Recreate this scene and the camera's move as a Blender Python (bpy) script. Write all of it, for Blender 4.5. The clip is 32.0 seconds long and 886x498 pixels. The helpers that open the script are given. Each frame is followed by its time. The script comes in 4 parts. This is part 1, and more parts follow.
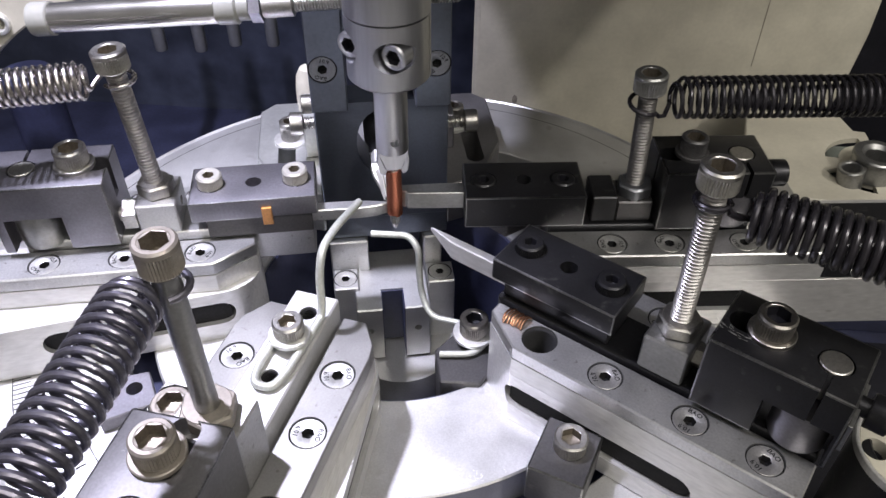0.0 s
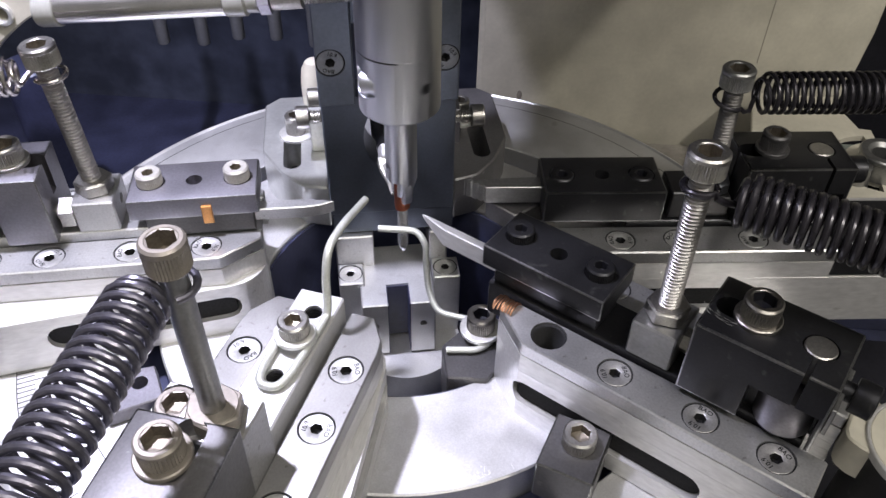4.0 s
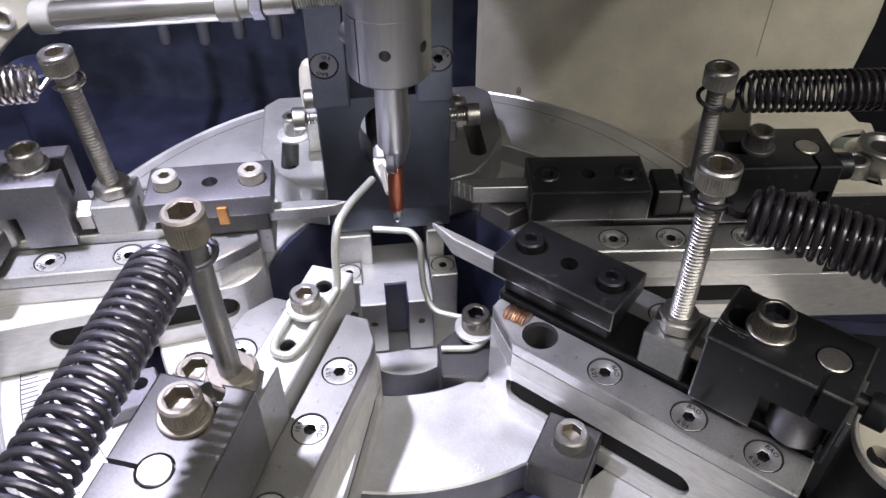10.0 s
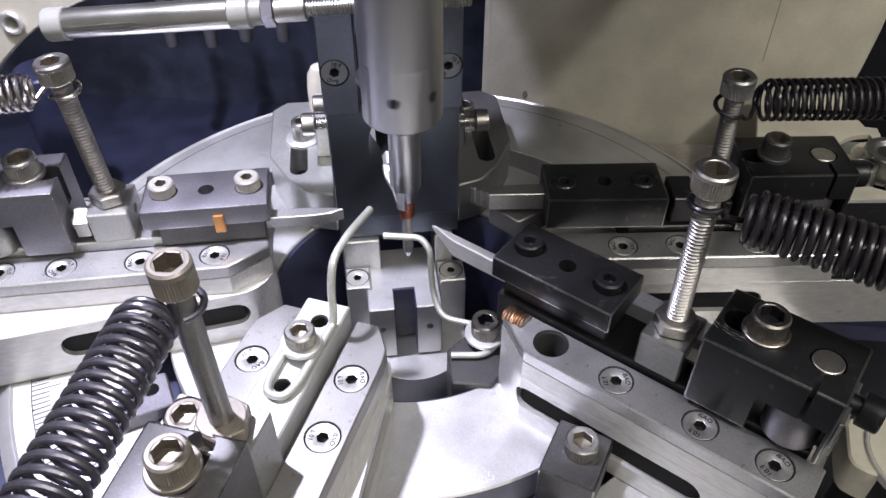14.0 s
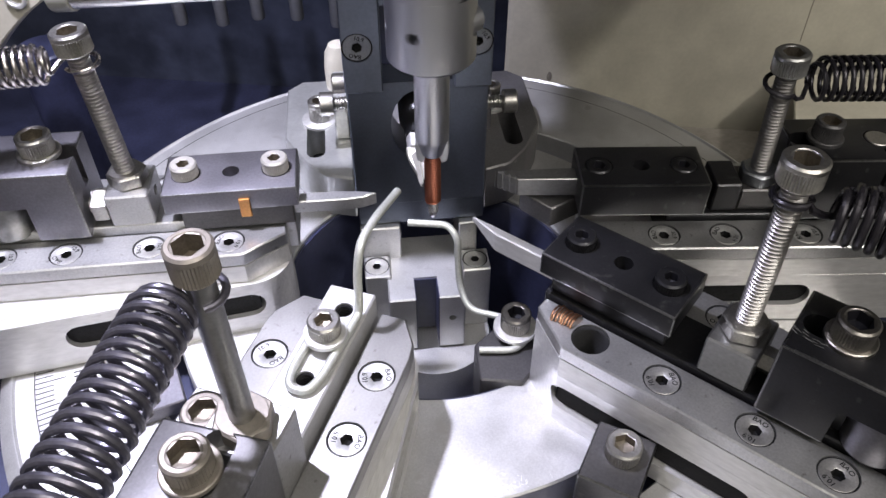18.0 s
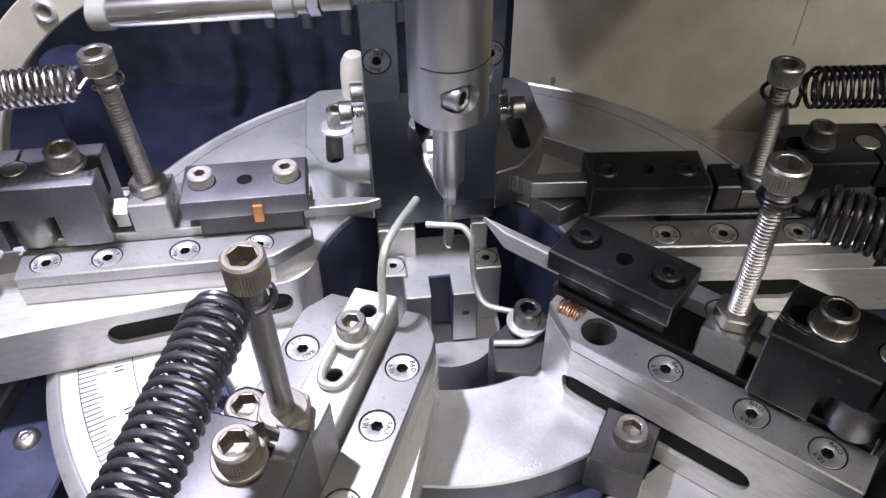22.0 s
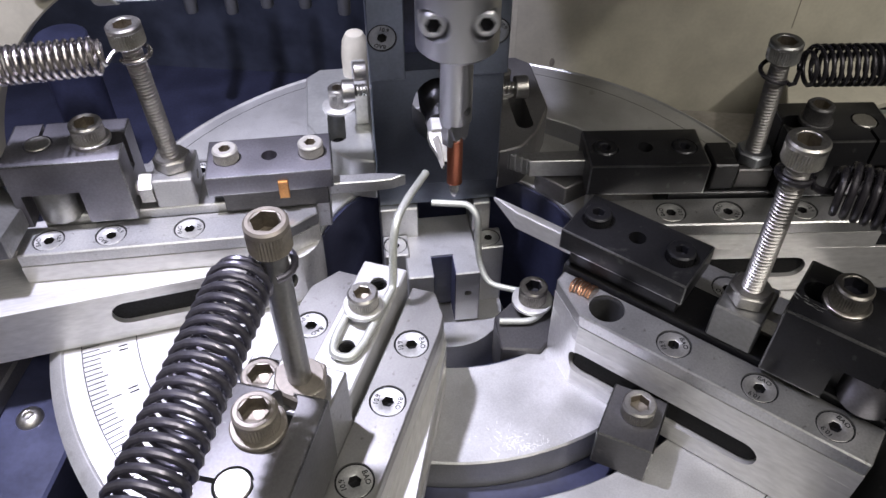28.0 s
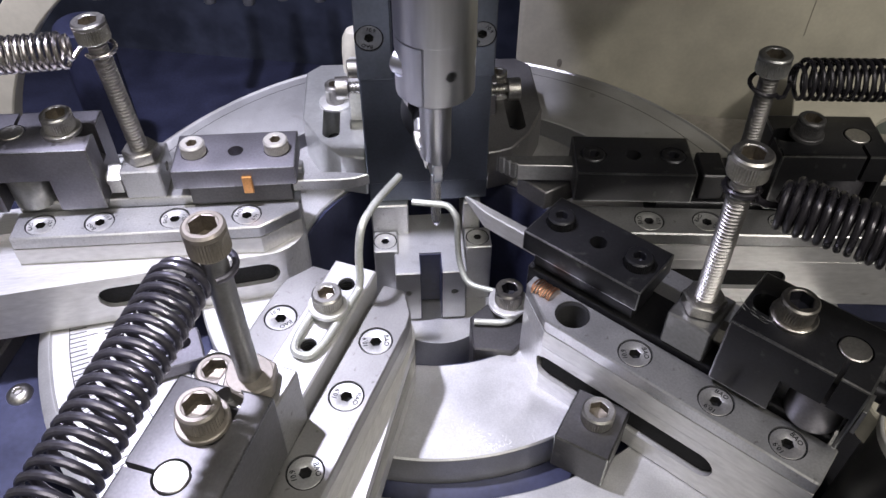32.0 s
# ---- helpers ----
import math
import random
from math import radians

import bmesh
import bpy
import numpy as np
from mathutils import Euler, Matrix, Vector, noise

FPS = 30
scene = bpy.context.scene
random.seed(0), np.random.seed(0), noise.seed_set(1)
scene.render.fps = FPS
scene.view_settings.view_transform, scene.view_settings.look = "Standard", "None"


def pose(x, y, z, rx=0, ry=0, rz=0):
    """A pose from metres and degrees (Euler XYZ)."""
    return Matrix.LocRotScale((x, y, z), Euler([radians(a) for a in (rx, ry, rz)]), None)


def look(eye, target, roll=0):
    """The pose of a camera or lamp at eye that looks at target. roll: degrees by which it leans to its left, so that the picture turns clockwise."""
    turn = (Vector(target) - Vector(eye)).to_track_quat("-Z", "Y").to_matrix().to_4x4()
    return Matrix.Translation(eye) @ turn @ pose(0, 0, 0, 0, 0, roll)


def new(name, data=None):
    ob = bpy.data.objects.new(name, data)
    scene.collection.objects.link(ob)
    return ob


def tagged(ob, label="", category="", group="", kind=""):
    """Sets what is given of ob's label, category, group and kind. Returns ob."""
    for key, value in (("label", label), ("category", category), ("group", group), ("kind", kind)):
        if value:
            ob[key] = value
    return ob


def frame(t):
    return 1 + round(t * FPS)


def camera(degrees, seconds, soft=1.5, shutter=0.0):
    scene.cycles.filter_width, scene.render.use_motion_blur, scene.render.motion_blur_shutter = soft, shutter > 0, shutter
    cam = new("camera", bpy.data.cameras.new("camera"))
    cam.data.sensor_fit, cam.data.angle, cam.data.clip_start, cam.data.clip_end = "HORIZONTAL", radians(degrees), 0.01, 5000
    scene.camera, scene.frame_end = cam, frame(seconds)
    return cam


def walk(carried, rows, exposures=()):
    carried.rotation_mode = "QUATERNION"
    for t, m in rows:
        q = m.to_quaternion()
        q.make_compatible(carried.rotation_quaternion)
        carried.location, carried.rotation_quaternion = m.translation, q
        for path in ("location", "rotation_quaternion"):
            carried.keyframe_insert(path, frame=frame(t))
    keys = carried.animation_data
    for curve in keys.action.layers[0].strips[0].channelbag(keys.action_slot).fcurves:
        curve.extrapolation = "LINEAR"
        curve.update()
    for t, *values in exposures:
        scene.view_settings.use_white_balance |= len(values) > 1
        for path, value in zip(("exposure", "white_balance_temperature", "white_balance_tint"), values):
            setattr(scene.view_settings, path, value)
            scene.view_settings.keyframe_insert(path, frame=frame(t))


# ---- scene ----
cam = camera(58.76, 32.0, shutter=0.14)
# seconds, eye in metres, turn in degrees
PATH = [
    (0, 0.04134, -0.20703, 0.17062, 48.576, -0.480, 5.285),
    (0.5, 0.03911, -0.20623, 0.17040, 48.653, -0.470, 5.491),
    (1, 0.03780, -0.20618, 0.17087, 48.568, -0.486, 5.545),
    (1.5, 0.03945, -0.20654, 0.17083, 48.608, -0.503, 5.619),
    (2, 0.03897, -0.20588, 0.16973, 48.602, -0.840, 5.462),
    (2.5, 0.03874, -0.20496, 0.16972, 48.350, -0.730, 5.298),
    (3, 0.03850, -0.20632, 0.16989, 48.348, -0.741, 5.268),
    (3.5, 0.03809, -0.20654, 0.16931, 48.299, -0.852, 5.276),
    (5.5, 0.03756, -0.20593, 0.16963, 48.370, -0.815, 5.555),
    (6, 0.03782, -0.20442, 0.16799, 48.279, -0.433, 5.453),
    (6.5, 0.03797, -0.20230, 0.16723, 47.998, -0.260, 5.526),
    (7, 0.03692, -0.20342, 0.16771, 47.909, -0.342, 5.898),
    (7.5, 0.03820, -0.20321, 0.16983, 47.959, -0.386, 5.971),
    (8, 0.03965, -0.20436, 0.17213, 48.092, -0.402, 5.976),
    (8.5, 0.04079, -0.20698, 0.17452, 47.879, -0.247, 5.907),
    (9, 0.04144, -0.20798, 0.17516, 47.740, -0.098, 5.819),
    (9.5, 0.04251, -0.20688, 0.17400, 47.728, 0.092, 5.781),
    (10, 0.04348, -0.20589, 0.17351, 47.631, 0.054, 5.634),
    (10.5, 0.04320, -0.20499, 0.17386, 47.644, 0.092, 5.721),
    (11, 0.04197, -0.20387, 0.17473, 47.713, 0.051, 5.764),
    (11.5, 0.04167, -0.20420, 0.17615, 47.706, -0.055, 5.796),
    (12, 0.04218, -0.20558, 0.17513, 47.616, -0.104, 5.780),
    (12.5, 0.04214, -0.20560, 0.17522, 47.486, -0.072, 5.765),
    (13, 0.04118, -0.20644, 0.17527, 47.534, -0.061, 5.665),
    (13.5, 0.04124, -0.20624, 0.17495, 47.558, 0.094, 5.689),
    (14, 0.04000, -0.20483, 0.17608, 47.509, -0.023, 5.704),
    (14.5, 0.03980, -0.20528, 0.17671, 47.668, 0.012, 5.789),
    (16.5, 0.04231, -0.21235, 0.17930, 47.673, -0.198, 5.599),
    (17, 0.04045, -0.20942, 0.17923, 47.540, -0.148, 5.687),
    (17.5, 0.03915, -0.20679, 0.17705, 47.367, -0.177, 5.923),
    (18, 0.03176, -0.19353, 0.16518, 46.596, -0.014, 6.288),
    (18.5, 0.02581, -0.19128, 0.16834, 46.045, -0.074, 6.426),
    (19, 0.02484, -0.19716, 0.17168, 46.303, -0.323, 6.161),
    (19.5, 0.02686, -0.20088, 0.17485, 46.358, 0.023, 5.979),
    (20, 0.02799, -0.20309, 0.17600, 46.303, 0.426, 5.901),
    (20.5, 0.02687, -0.20522, 0.17771, 46.518, 0.296, 6.098),
    (21, 0.02692, -0.20494, 0.17840, 46.570, 0.255, 6.122),
    (21.5, 0.02761, -0.20526, 0.17753, 46.509, 0.229, 6.027),
    (22, 0.02707, -0.20559, 0.17769, 46.341, 0.278, 5.835),
    (22.5, 0.02735, -0.20548, 0.17732, 46.249, 0.363, 5.627),
    (23, 0.02744, -0.20720, 0.17705, 46.318, 0.386, 5.554),
    (23.5, 0.02455, -0.20891, 0.17641, 46.199, 0.352, 5.447),
    (24, 0.02359, -0.20954, 0.17675, 45.988, 0.059, 5.274),
    (24.5, 0.02284, -0.20751, 0.17593, 45.781, -0.174, 5.102),
    (25, 0.02092, -0.20509, 0.17189, 45.236, -0.222, 4.985),
    (25.5, 0.01849, -0.20206, 0.17084, 44.975, -0.143, 4.841),
    (27.5, 0.01984, -0.20437, 0.17474, 45.296, -0.233, 5.073),
    (28, 0.02114, -0.20812, 0.17516, 45.443, -0.351, 5.183),
    (28.5, 0.02251, -0.21286, 0.17696, 45.623, -0.434, 5.076),
    (29, 0.02339, -0.21276, 0.17731, 45.725, -0.500, 4.933),
    (29.5, 0.02697, -0.20965, 0.17708, 45.709, -0.420, 4.622),
    (30, 0.03274, -0.20542, 0.17805, 45.568, -0.485, 5.256),
    (30.5, 0.03806, -0.20741, 0.17916, 45.209, -0.008, 7.470),
    (31, 0.03924, -0.20851, 0.17998, 44.706, -0.015, 8.555),
    (31.5, 0.03936, -0.20704, 0.17986, 44.717, -0.295, 8.630),
    (32, 0.04088, -0.20641, 0.18010, 44.758, -0.112, 8.683),
]
walk(cam, [(t, pose(x, y, z, rx, ry, rz)) for t, x, y, z, rx, ry, rz in PATH], [(0.0, 0.05), (16.0, 0.0), (23.0, -0.12), (32.0, -0.2)])

# ---- world and light ----
world = bpy.data.worlds.new("workshop_air")
scene.world = world
world.use_nodes = True
world.node_tree.nodes["Background"].inputs[0].default_value = (0.75, 0.82, 1.0, 1)
world.node_tree.nodes["Background"].inputs[1].default_value = 0.132
scene.view_settings.exposure = 0.0


def lamp(name, eye, target, size, watts, colour):
    data = bpy.data.lights.new(name, "AREA")
    data.shape, data.size, data.energy, data.color = "DISK", size, watts, colour
    ob = new(name, data)
    ob.matrix_world = look(eye, target)
    return ob


spot = bpy.data.lights.new("work_lamp", "SPOT")
spot.energy, spot.color, spot.spot_size, spot.spot_blend, spot.shadow_soft_size = 21.8, (0.80, 0.79, 1.0), radians(74), 1.0, 0.011
new("work_lamp", spot).matrix_world = look((-0.13, -0.03, 0.40), (-0.125, -0.01, 0.0))
# Unseen fill added in front, to brighten the upright faces.
lamp("front_fill", (0.22, -0.85, 0.95), (0.02, 0.0, 0.0), 0.8, 4.7, (1.0, 0.945, 0.89))
lamp("machine_lamp", (0.71, -0.60, 0.91), (0.08, 0.05, 0.0), 0.07, 5.2, (1.0, 0.945, 0.87))
# Unseen fill added to light the walls that the steel reflects.
lamp("room_fill", (0.3, -0.6, 1.46), (0.3, -0.599, 0.0), 1.2, 7.5, (1.0, 0.95, 0.9))


# ---- materials ----
def material(name, colour, metal, rough, var=0.12, grain=900.0, bump=0.05, stain=0.1, stretch=(1, 1, 1), spec=0.5, wear=None, wear_at=0.62, wear_scale=260.0):
    m = bpy.data.materials.new(name)
    m.use_nodes = True
    nt = m.node_tree
    bsdf = nt.nodes["Principled BSDF"]
    coord = nt.nodes.new("ShaderNodeTexCoord")
    maps = nt.nodes.new("ShaderNodeMapping")
    maps.inputs["Scale"].default_value = stretch
    nt.links.new(coord.outputs["Object"], maps.inputs[0])

    def tex(scale, detail):
        n = nt.nodes.new("ShaderNodeTexNoise")
        n.inputs["Scale"].default_value, n.inputs["Detail"].default_value = scale, detail
        nt.links.new(maps.outputs[0], n.inputs[0])
        return n

    fine, broad = tex(grain, 4), tex(45.0, 3)
    ramp = nt.nodes.new("ShaderNodeMapRange")
    ramp.inputs[1].default_value, ramp.inputs[2].default_value = 0.3, 0.7
    ramp.inputs[3].default_value, ramp.inputs[4].default_value = 1 - var, 1 + var
    nt.links.new(fine.outputs[0], ramp.inputs[0])
    ramp2 = nt.nodes.new("ShaderNodeMapRange")
    ramp2.inputs[1].default_value, ramp2.inputs[2].default_value = 0.35, 0.65
    ramp2.inputs[3].default_value, ramp2.inputs[4].default_value = 1 - stain, 1 + stain
    nt.links.new(broad.outputs[0], ramp2.inputs[0])
    mul = nt.nodes.new("ShaderNodeMath")
    mul.operation = "MULTIPLY"
    nt.links.new(ramp.outputs[0], mul.inputs[0])
    nt.links.new(ramp2.outputs[0], mul.inputs[1])
    shade = nt.nodes.new("ShaderNodeVectorMath")
    shade.operation = "SCALE"
    shade.inputs[0].default_value = colour
    nt.links.new(mul.outputs[0], shade.inputs["Scale"])
    colour_out = shade.outputs[0]
    if wear:
        geo = nt.nodes.new("ShaderNodeNewGeometry")
        worn = nt.nodes.new("ShaderNodeMapRange")
        worn.inputs[1].default_value, worn.inputs[2].default_value = wear_at, wear_at + 0.1
        spots = tex(wear_scale, 6)
        nt.links.new(spots.outputs[0], worn.inputs[0])
        mix = nt.nodes.new("ShaderNodeMix")
        mix.data_type = "RGBA"
        nt.links.new(worn.outputs[0], mix.inputs[0])
        nt.links.new(colour_out, mix.inputs[6])
        mix.inputs[7].default_value = (*wear, 1)
        colour_out = mix.outputs[2]
    nt.links.new(colour_out, bsdf.inputs["Base Color"])
    bsdf.inputs["Metallic"].default_value = metal
    bsdf.inputs["Specular IOR Level"].default_value = spec
    rr = nt.nodes.new("ShaderNodeMapRange")
    rr.inputs[3].default_value, rr.inputs[4].default_value = max(rough - 0.09, 0.03), rough + 0.09
    nt.links.new(broad.outputs[0], rr.inputs[0])
    nt.links.new(rr.outputs[0], bsdf.inputs["Roughness"])
    b = nt.nodes.new("ShaderNodeBump")
    b.inputs["Strength"].default_value, b.inputs["Distance"].default_value = bump, 0.0004
    nt.links.new(fine.outputs[0], b.inputs["Height"])
    nt.links.new(b.outputs[0], bsdf.inputs["Normal"])
    return m


STEEL = material("ground_steel", (0.6, 0.595, 0.59), 0.6, 0.37, 0.1, 700, 0.1, 0.05, (0.35, 3, 1), wear=(0.42, 0.41, 0.4), wear_at=0.66, wear_scale=260.0)
STEEL_MATT = material("milled_steel", (0.5, 0.5, 0.5), 0.95, 0.4, 0.1, 1500, 0.1, 0.12, wear=(0.3, 0.29, 0.28), wear_at=0.63, wear_scale=420.0)
DISC = material("satin_disc_steel", (0.575, 0.575, 0.575), 0.78, 0.43, 0.08, 1800, 0.08, 0.13, wear=(0.52, 0.515, 0.51), wear_at=0.63, wear_scale=160.0)
CHROME = material("bright_screw_steel", (0.42, 0.408, 0.385), 1.0, 0.38, 0.14, 1500, 0.08, 0.12)
SCREW = material("countersunk_screw_steel", (0.54, 0.54, 0.53), 0.88, 0.42, 0.14, 1600, 0.15, 0.14)
POST = material("threaded_post_steel", (0.45, 0.435, 0.425), 1.0, 0.41, 0.1, 900, 0.1, 0.12)
BLACK = material("black_oxide_steel", (0.024, 0.024, 0.027), 0.65, 0.36, 0.12, 1300, 0.05, 0.2, wear=(0.06, 0.06, 0.06))
BLUED = material("blued_grey_steel", (0.195, 0.19, 0.212), 0.9, 0.44, 0.1, 1300, 0.04, 0.15)
COLUMN = material("dark_column_steel", (0.165, 0.185, 0.232), 0.85, 0.34, 0.06, 900, 0.03, 0.12)
# Black spring wire lightened, with veiling glare put into its colour.
SPRING_HAZED = material("hazed_spring_wire", (0.15, 0.145, 0.175), 0.8, 0.3, 0.15, 1200, 0.05, 0.1)
SPRING = material("black_spring_wire", (0.03, 0.028, 0.034), 0.5, 0.27, 0.15, 1200, 0.05, 0.1)
SPRING_STEEL = material("bare_spring_wire", (0.45, 0.42, 0.41), 1.0, 0.26, 0.12, 1200, 0.06, 0.12)
COPPER = material("copper_wire", (0.36, 0.13, 0.085), 1.0, 0.32, 0.12, 2500, 0.1, 0.1)
COPPER_END = material("bright_copper_wire", (0.5, 0.28, 0.18), 1.0, 0.3, 0.12, 2500, 0.1, 0.1)
COPPER_CLIP = material("copper_strip", (0.72, 0.36, 0.14), 1.0, 0.3, 0.1, 1500, 0.1, 0.1)
SPINDLE = material("turned_spindle_steel", (0.54, 0.545, 0.58), 1.0, 0.34, 0.06, 1200, 0.05, 0.05, (1, 1, 0.05))
SPINDLE_BRIGHT = material("bright_mandrel_steel", (0.8, 0.8, 0.81), 0.75, 0.22, 0.06, 1200, 0.03, 0.05)
ROD = material("zinc_rod", (0.55, 0.565, 0.52), 0.6, 0.45, 0.1, 1200, 0.08, 0.1)
ZINC = material("zinc_bracket", (0.66, 0.66, 0.64), 0.7, 0.4, 0.1, 600, 0.12, 0.14)
SCUFF = material("chipped_paint", (0.2, 0.18, 0.15), 0.0, 0.6, 0.2, 800, 0.1, 0.2)
GREEN = material("grey_green_paint", (0.17, 0.19, 0.17), 0.0, 0.45, 0.06, 500, 0.05, 0.12)
CREAM = material("cream_painted_panel", (0.5, 0.475, 0.395), 0.0, 0.45, 0.04, 500, 0.05, 0.1)
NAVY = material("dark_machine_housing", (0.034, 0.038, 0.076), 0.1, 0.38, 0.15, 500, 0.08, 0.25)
BACKING = material("blue_grey_sheet", (0.062, 0.072, 0.112), 0.1, 0.4, 0.15, 60, 0.08, 0.3)
# Near-black that paints shade in openings; the door leaf has it too.
DARK = material("shade_and_door_black", (0.012, 0.012, 0.016), 0.0, 0.5, 0.2, 500, 0.1, 0.2, spec=0.2)
PLASTIC = material("pale_plastic", (0.21, 0.21, 0.19), 0.0, 0.35, 0.05, 600, 0.04, 0.08)
WALL = material("workshop_wall", (0.55, 0.55, 0.53), 0.0, 0.8, 0.05, 60, 0.05, 0.1)
POLISHED = material("polished_barrel", (0.5, 0.49, 0.46), 0.95, 0.24, 0.05, 700, 0.03, 0.06)
# Darker tone that paints the shade inside screw sockets.
SOCKET_SHADE = material("socket_shade", (0.21, 0.185, 0.15), 0.8, 0.42, 0.2, 1500, 0.1, 0.2)
WORN = material("worn_black_edge", (0.22, 0.22, 0.22), 1.0, 0.32, 0.3, 1800, 0.1, 0.3)
GREYED = material("grey_clamp_steel", (0.18, 0.176, 0.18), 0.8, 0.5, 0.1, 1300, 0.05, 0.15, wear=(0.4, 0.39, 0.38), wear_at=0.68, wear_scale=300.0)
CLAW = material("pale_carbide", (0.38, 0.37, 0.335), 0.35, 0.36, 0.06, 900, 0.05, 0.08)
DARK_SCREW = material("dark_screw_steel", (0.25, 0.26, 0.285), 0.9, 0.36, 0.12, 1500, 0.1, 0.15)
DULL = material("dull_dark_steel", (0.075, 0.073, 0.075), 0.6, 0.42, 0.15, 1300, 0.08, 0.2, wear=(0.12, 0.117, 0.112), wear_at=0.68)
TUBE = material("grey_tube", (0.2, 0.205, 0.22), 0.3, 0.4, 0.06, 600, 0.05, 0.1)
# Darker copy of milled steel; weaker light is put into its colour.
DIMMED_STRIP = material("dimmed_milled_steel", (0.36, 0.355, 0.345), 0.9, 0.4, 0.06, 1500, 0.05, 0.14, wear=(0.22, 0.21, 0.2), wear_at=0.63, wear_scale=420.0)
DUSKY = material("dusky_bolt_steel", (0.27, 0.255, 0.235), 1.0, 0.34, 0.14, 1500, 0.08, 0.14)
BOLT_GREY = material("grey_screw_steel", (0.47, 0.465, 0.46), 0.9, 0.4, 0.14, 1600, 0.15, 0.14)
GALV = material("zinc_plated_sheet", (0.64, 0.65, 0.64), 0.8, 0.34, 0.06, 600, 0.05, 0.12)
SHELF_BROWN = material("brown_grey_shelf", (0.25, 0.23, 0.205), 0.0, 0.5, 0.12, 500, 0.08, 0.2)
HEAD_WARM = material("brownish_screw_steel", (0.25, 0.225, 0.195), 0.5, 0.44, 0.1, 900, 0.08, 0.12)
HEAD = material("dull_zinc_head", (0.46, 0.445, 0.41), 0.6, 0.46, 0.08, 900, 0.06, 0.12)
BAR = material("pale_milled_bar", (0.58, 0.58, 0.58), 0.6, 0.48, 0.06, 1500, 0.1, 0.06)
JAW = material("grey_jaw_steel", (0.29, 0.29, 0.285), 0.9, 0.36, 0.1, 900, 0.1, 0.1)
# Black of engraved marks, also used to paint shade in slots and holes.
MARK_SHADE = material("engraving_and_shade", (0.02, 0.02, 0.021), 0.0, 0.6, 0.2, 1500, 0.05, 0.1, spec=0.06)
SCRATCH = material("pale_scratch", (0.86, 0.86, 0.85), 0.2, 0.5, 0.1, 1500, 0.05, 0.05)

# ---- mesh helpers, in millimetres ----
MM = 0.001


def prism(bm, outline, z0, z1, bevel=0.35, seg=1):
    low = [bm.verts.new((x, y, z0)) for x, y in outline]
    high = [bm.verts.new((x, y, z1)) for x, y in outline]
    made = [bm.faces.new(low[::-1]), bm.faces.new(high)]
    for i in range(len(low)):
        j = (i + 1) % len(low)
        made.append(bm.faces.new((low[i], low[j], high[j], high[i])))
    bmesh.ops.recalc_face_normals(bm, faces=made)
    if bevel:
        edges = list({e for f in made for e in f.edges})
        bmesh.ops.bevel(bm, geom=edges, offset=bevel, segments=seg, profile=0.6, affect="EDGES", clamp_overlap=True)


def box(bm, a, b, bevel=0.35, seg=1):
    prism(bm, [(a[0], a[1]), (b[0], a[1]), (b[0], b[1]), (a[0], b[1])], a[2], b[2], bevel, seg)


def hexed(a):
    k = (a + math.pi / 6) % (math.pi / 3) - math.pi / 6
    return math.cos(math.pi / 6) / math.cos(k)


def lathe(bm, rings, m=None, seg=32):
    """A turned body: rings of (radius, height, shape), shape 'hex' or 'knurl' for rings that are not round."""
    m = m or Matrix()
    loops = []
    for ring in rings:
        r, z = ring[:2]
        shape = ring[2] if len(ring) > 2 else ""
        loop = []
        for i in range(seg):
            a = 2 * math.pi * i / seg
            q = r * hexed(a) if shape == "hex" else r * (1.0 if i % 2 else 0.935) if shape == "knurl" else r
            loop.append(bm.verts.new(m @ Vector((q * math.cos(a), q * math.sin(a), z))))
        loops.append(loop)
    made = []
    for p, q in zip(loops, loops[1:]):
        for i in range(seg):
            j = (i + 1) % seg
            made.append(bm.faces.new((p[i], p[j], q[j], q[i])))
    made.append(bm.faces.new(loops[0][::-1]))
    made.append(bm.faces.new(loops[-1]))


def sweep(bm, points, r, seg=10, closed=False):
    """A round wire along points."""
    pts = [Vector(p) for p in points]
    n = len(pts)
    side = None
    loops = []
    for i in range(n):
        if closed:
            way = pts[(i + 1) % n] - pts[i - 1]
        else:
            way = pts[min(i + 1, n - 1)] - pts[max(i - 1, 0)]
        way.normalize()
        if side is None:
            side = way.orthogonal().normalized()
        side = (side - way * side.dot(way)).normalized()
        up = way.cross(side)
        loops.append([bm.verts.new(pts[i] + r * (math.cos(2 * math.pi * k / seg) * side + math.sin(2 * math.pi * k / seg) * up)) for k in range(seg)])
    pairs = list(zip(loops, loops[1:])) + ([(loops[-1], loops[0])] if closed else [])
    for p, q in pairs:
        for k in range(seg):
            j = (k + 1) % seg
            bm.faces.new((p[k], p[j], q[j], q[k]))
    if not closed:
        bm.faces.new(loops[0][::-1])
        bm.faces.new(loops[-1])


def rounded(points, radius=3.0, steps=5):
    """A path with its corners rounded."""
    pts = [Vector(p) for p in points]
    out = [pts[0]]
    for a, b, c in zip(pts, pts[1:], pts[2:]):
        d = min(radius, (a - b).length * 0.45, (c - b).length * 0.45)
        p, q = b + (a - b).normalized() * d, b + (c - b).normalized() * d
        for k in range(steps + 1):
            t = k / steps
            out.append((1 - t) ** 2 * p + 2 * t * (1 - t) * b + t * t * q)
    out.append(pts[-1])
    return out


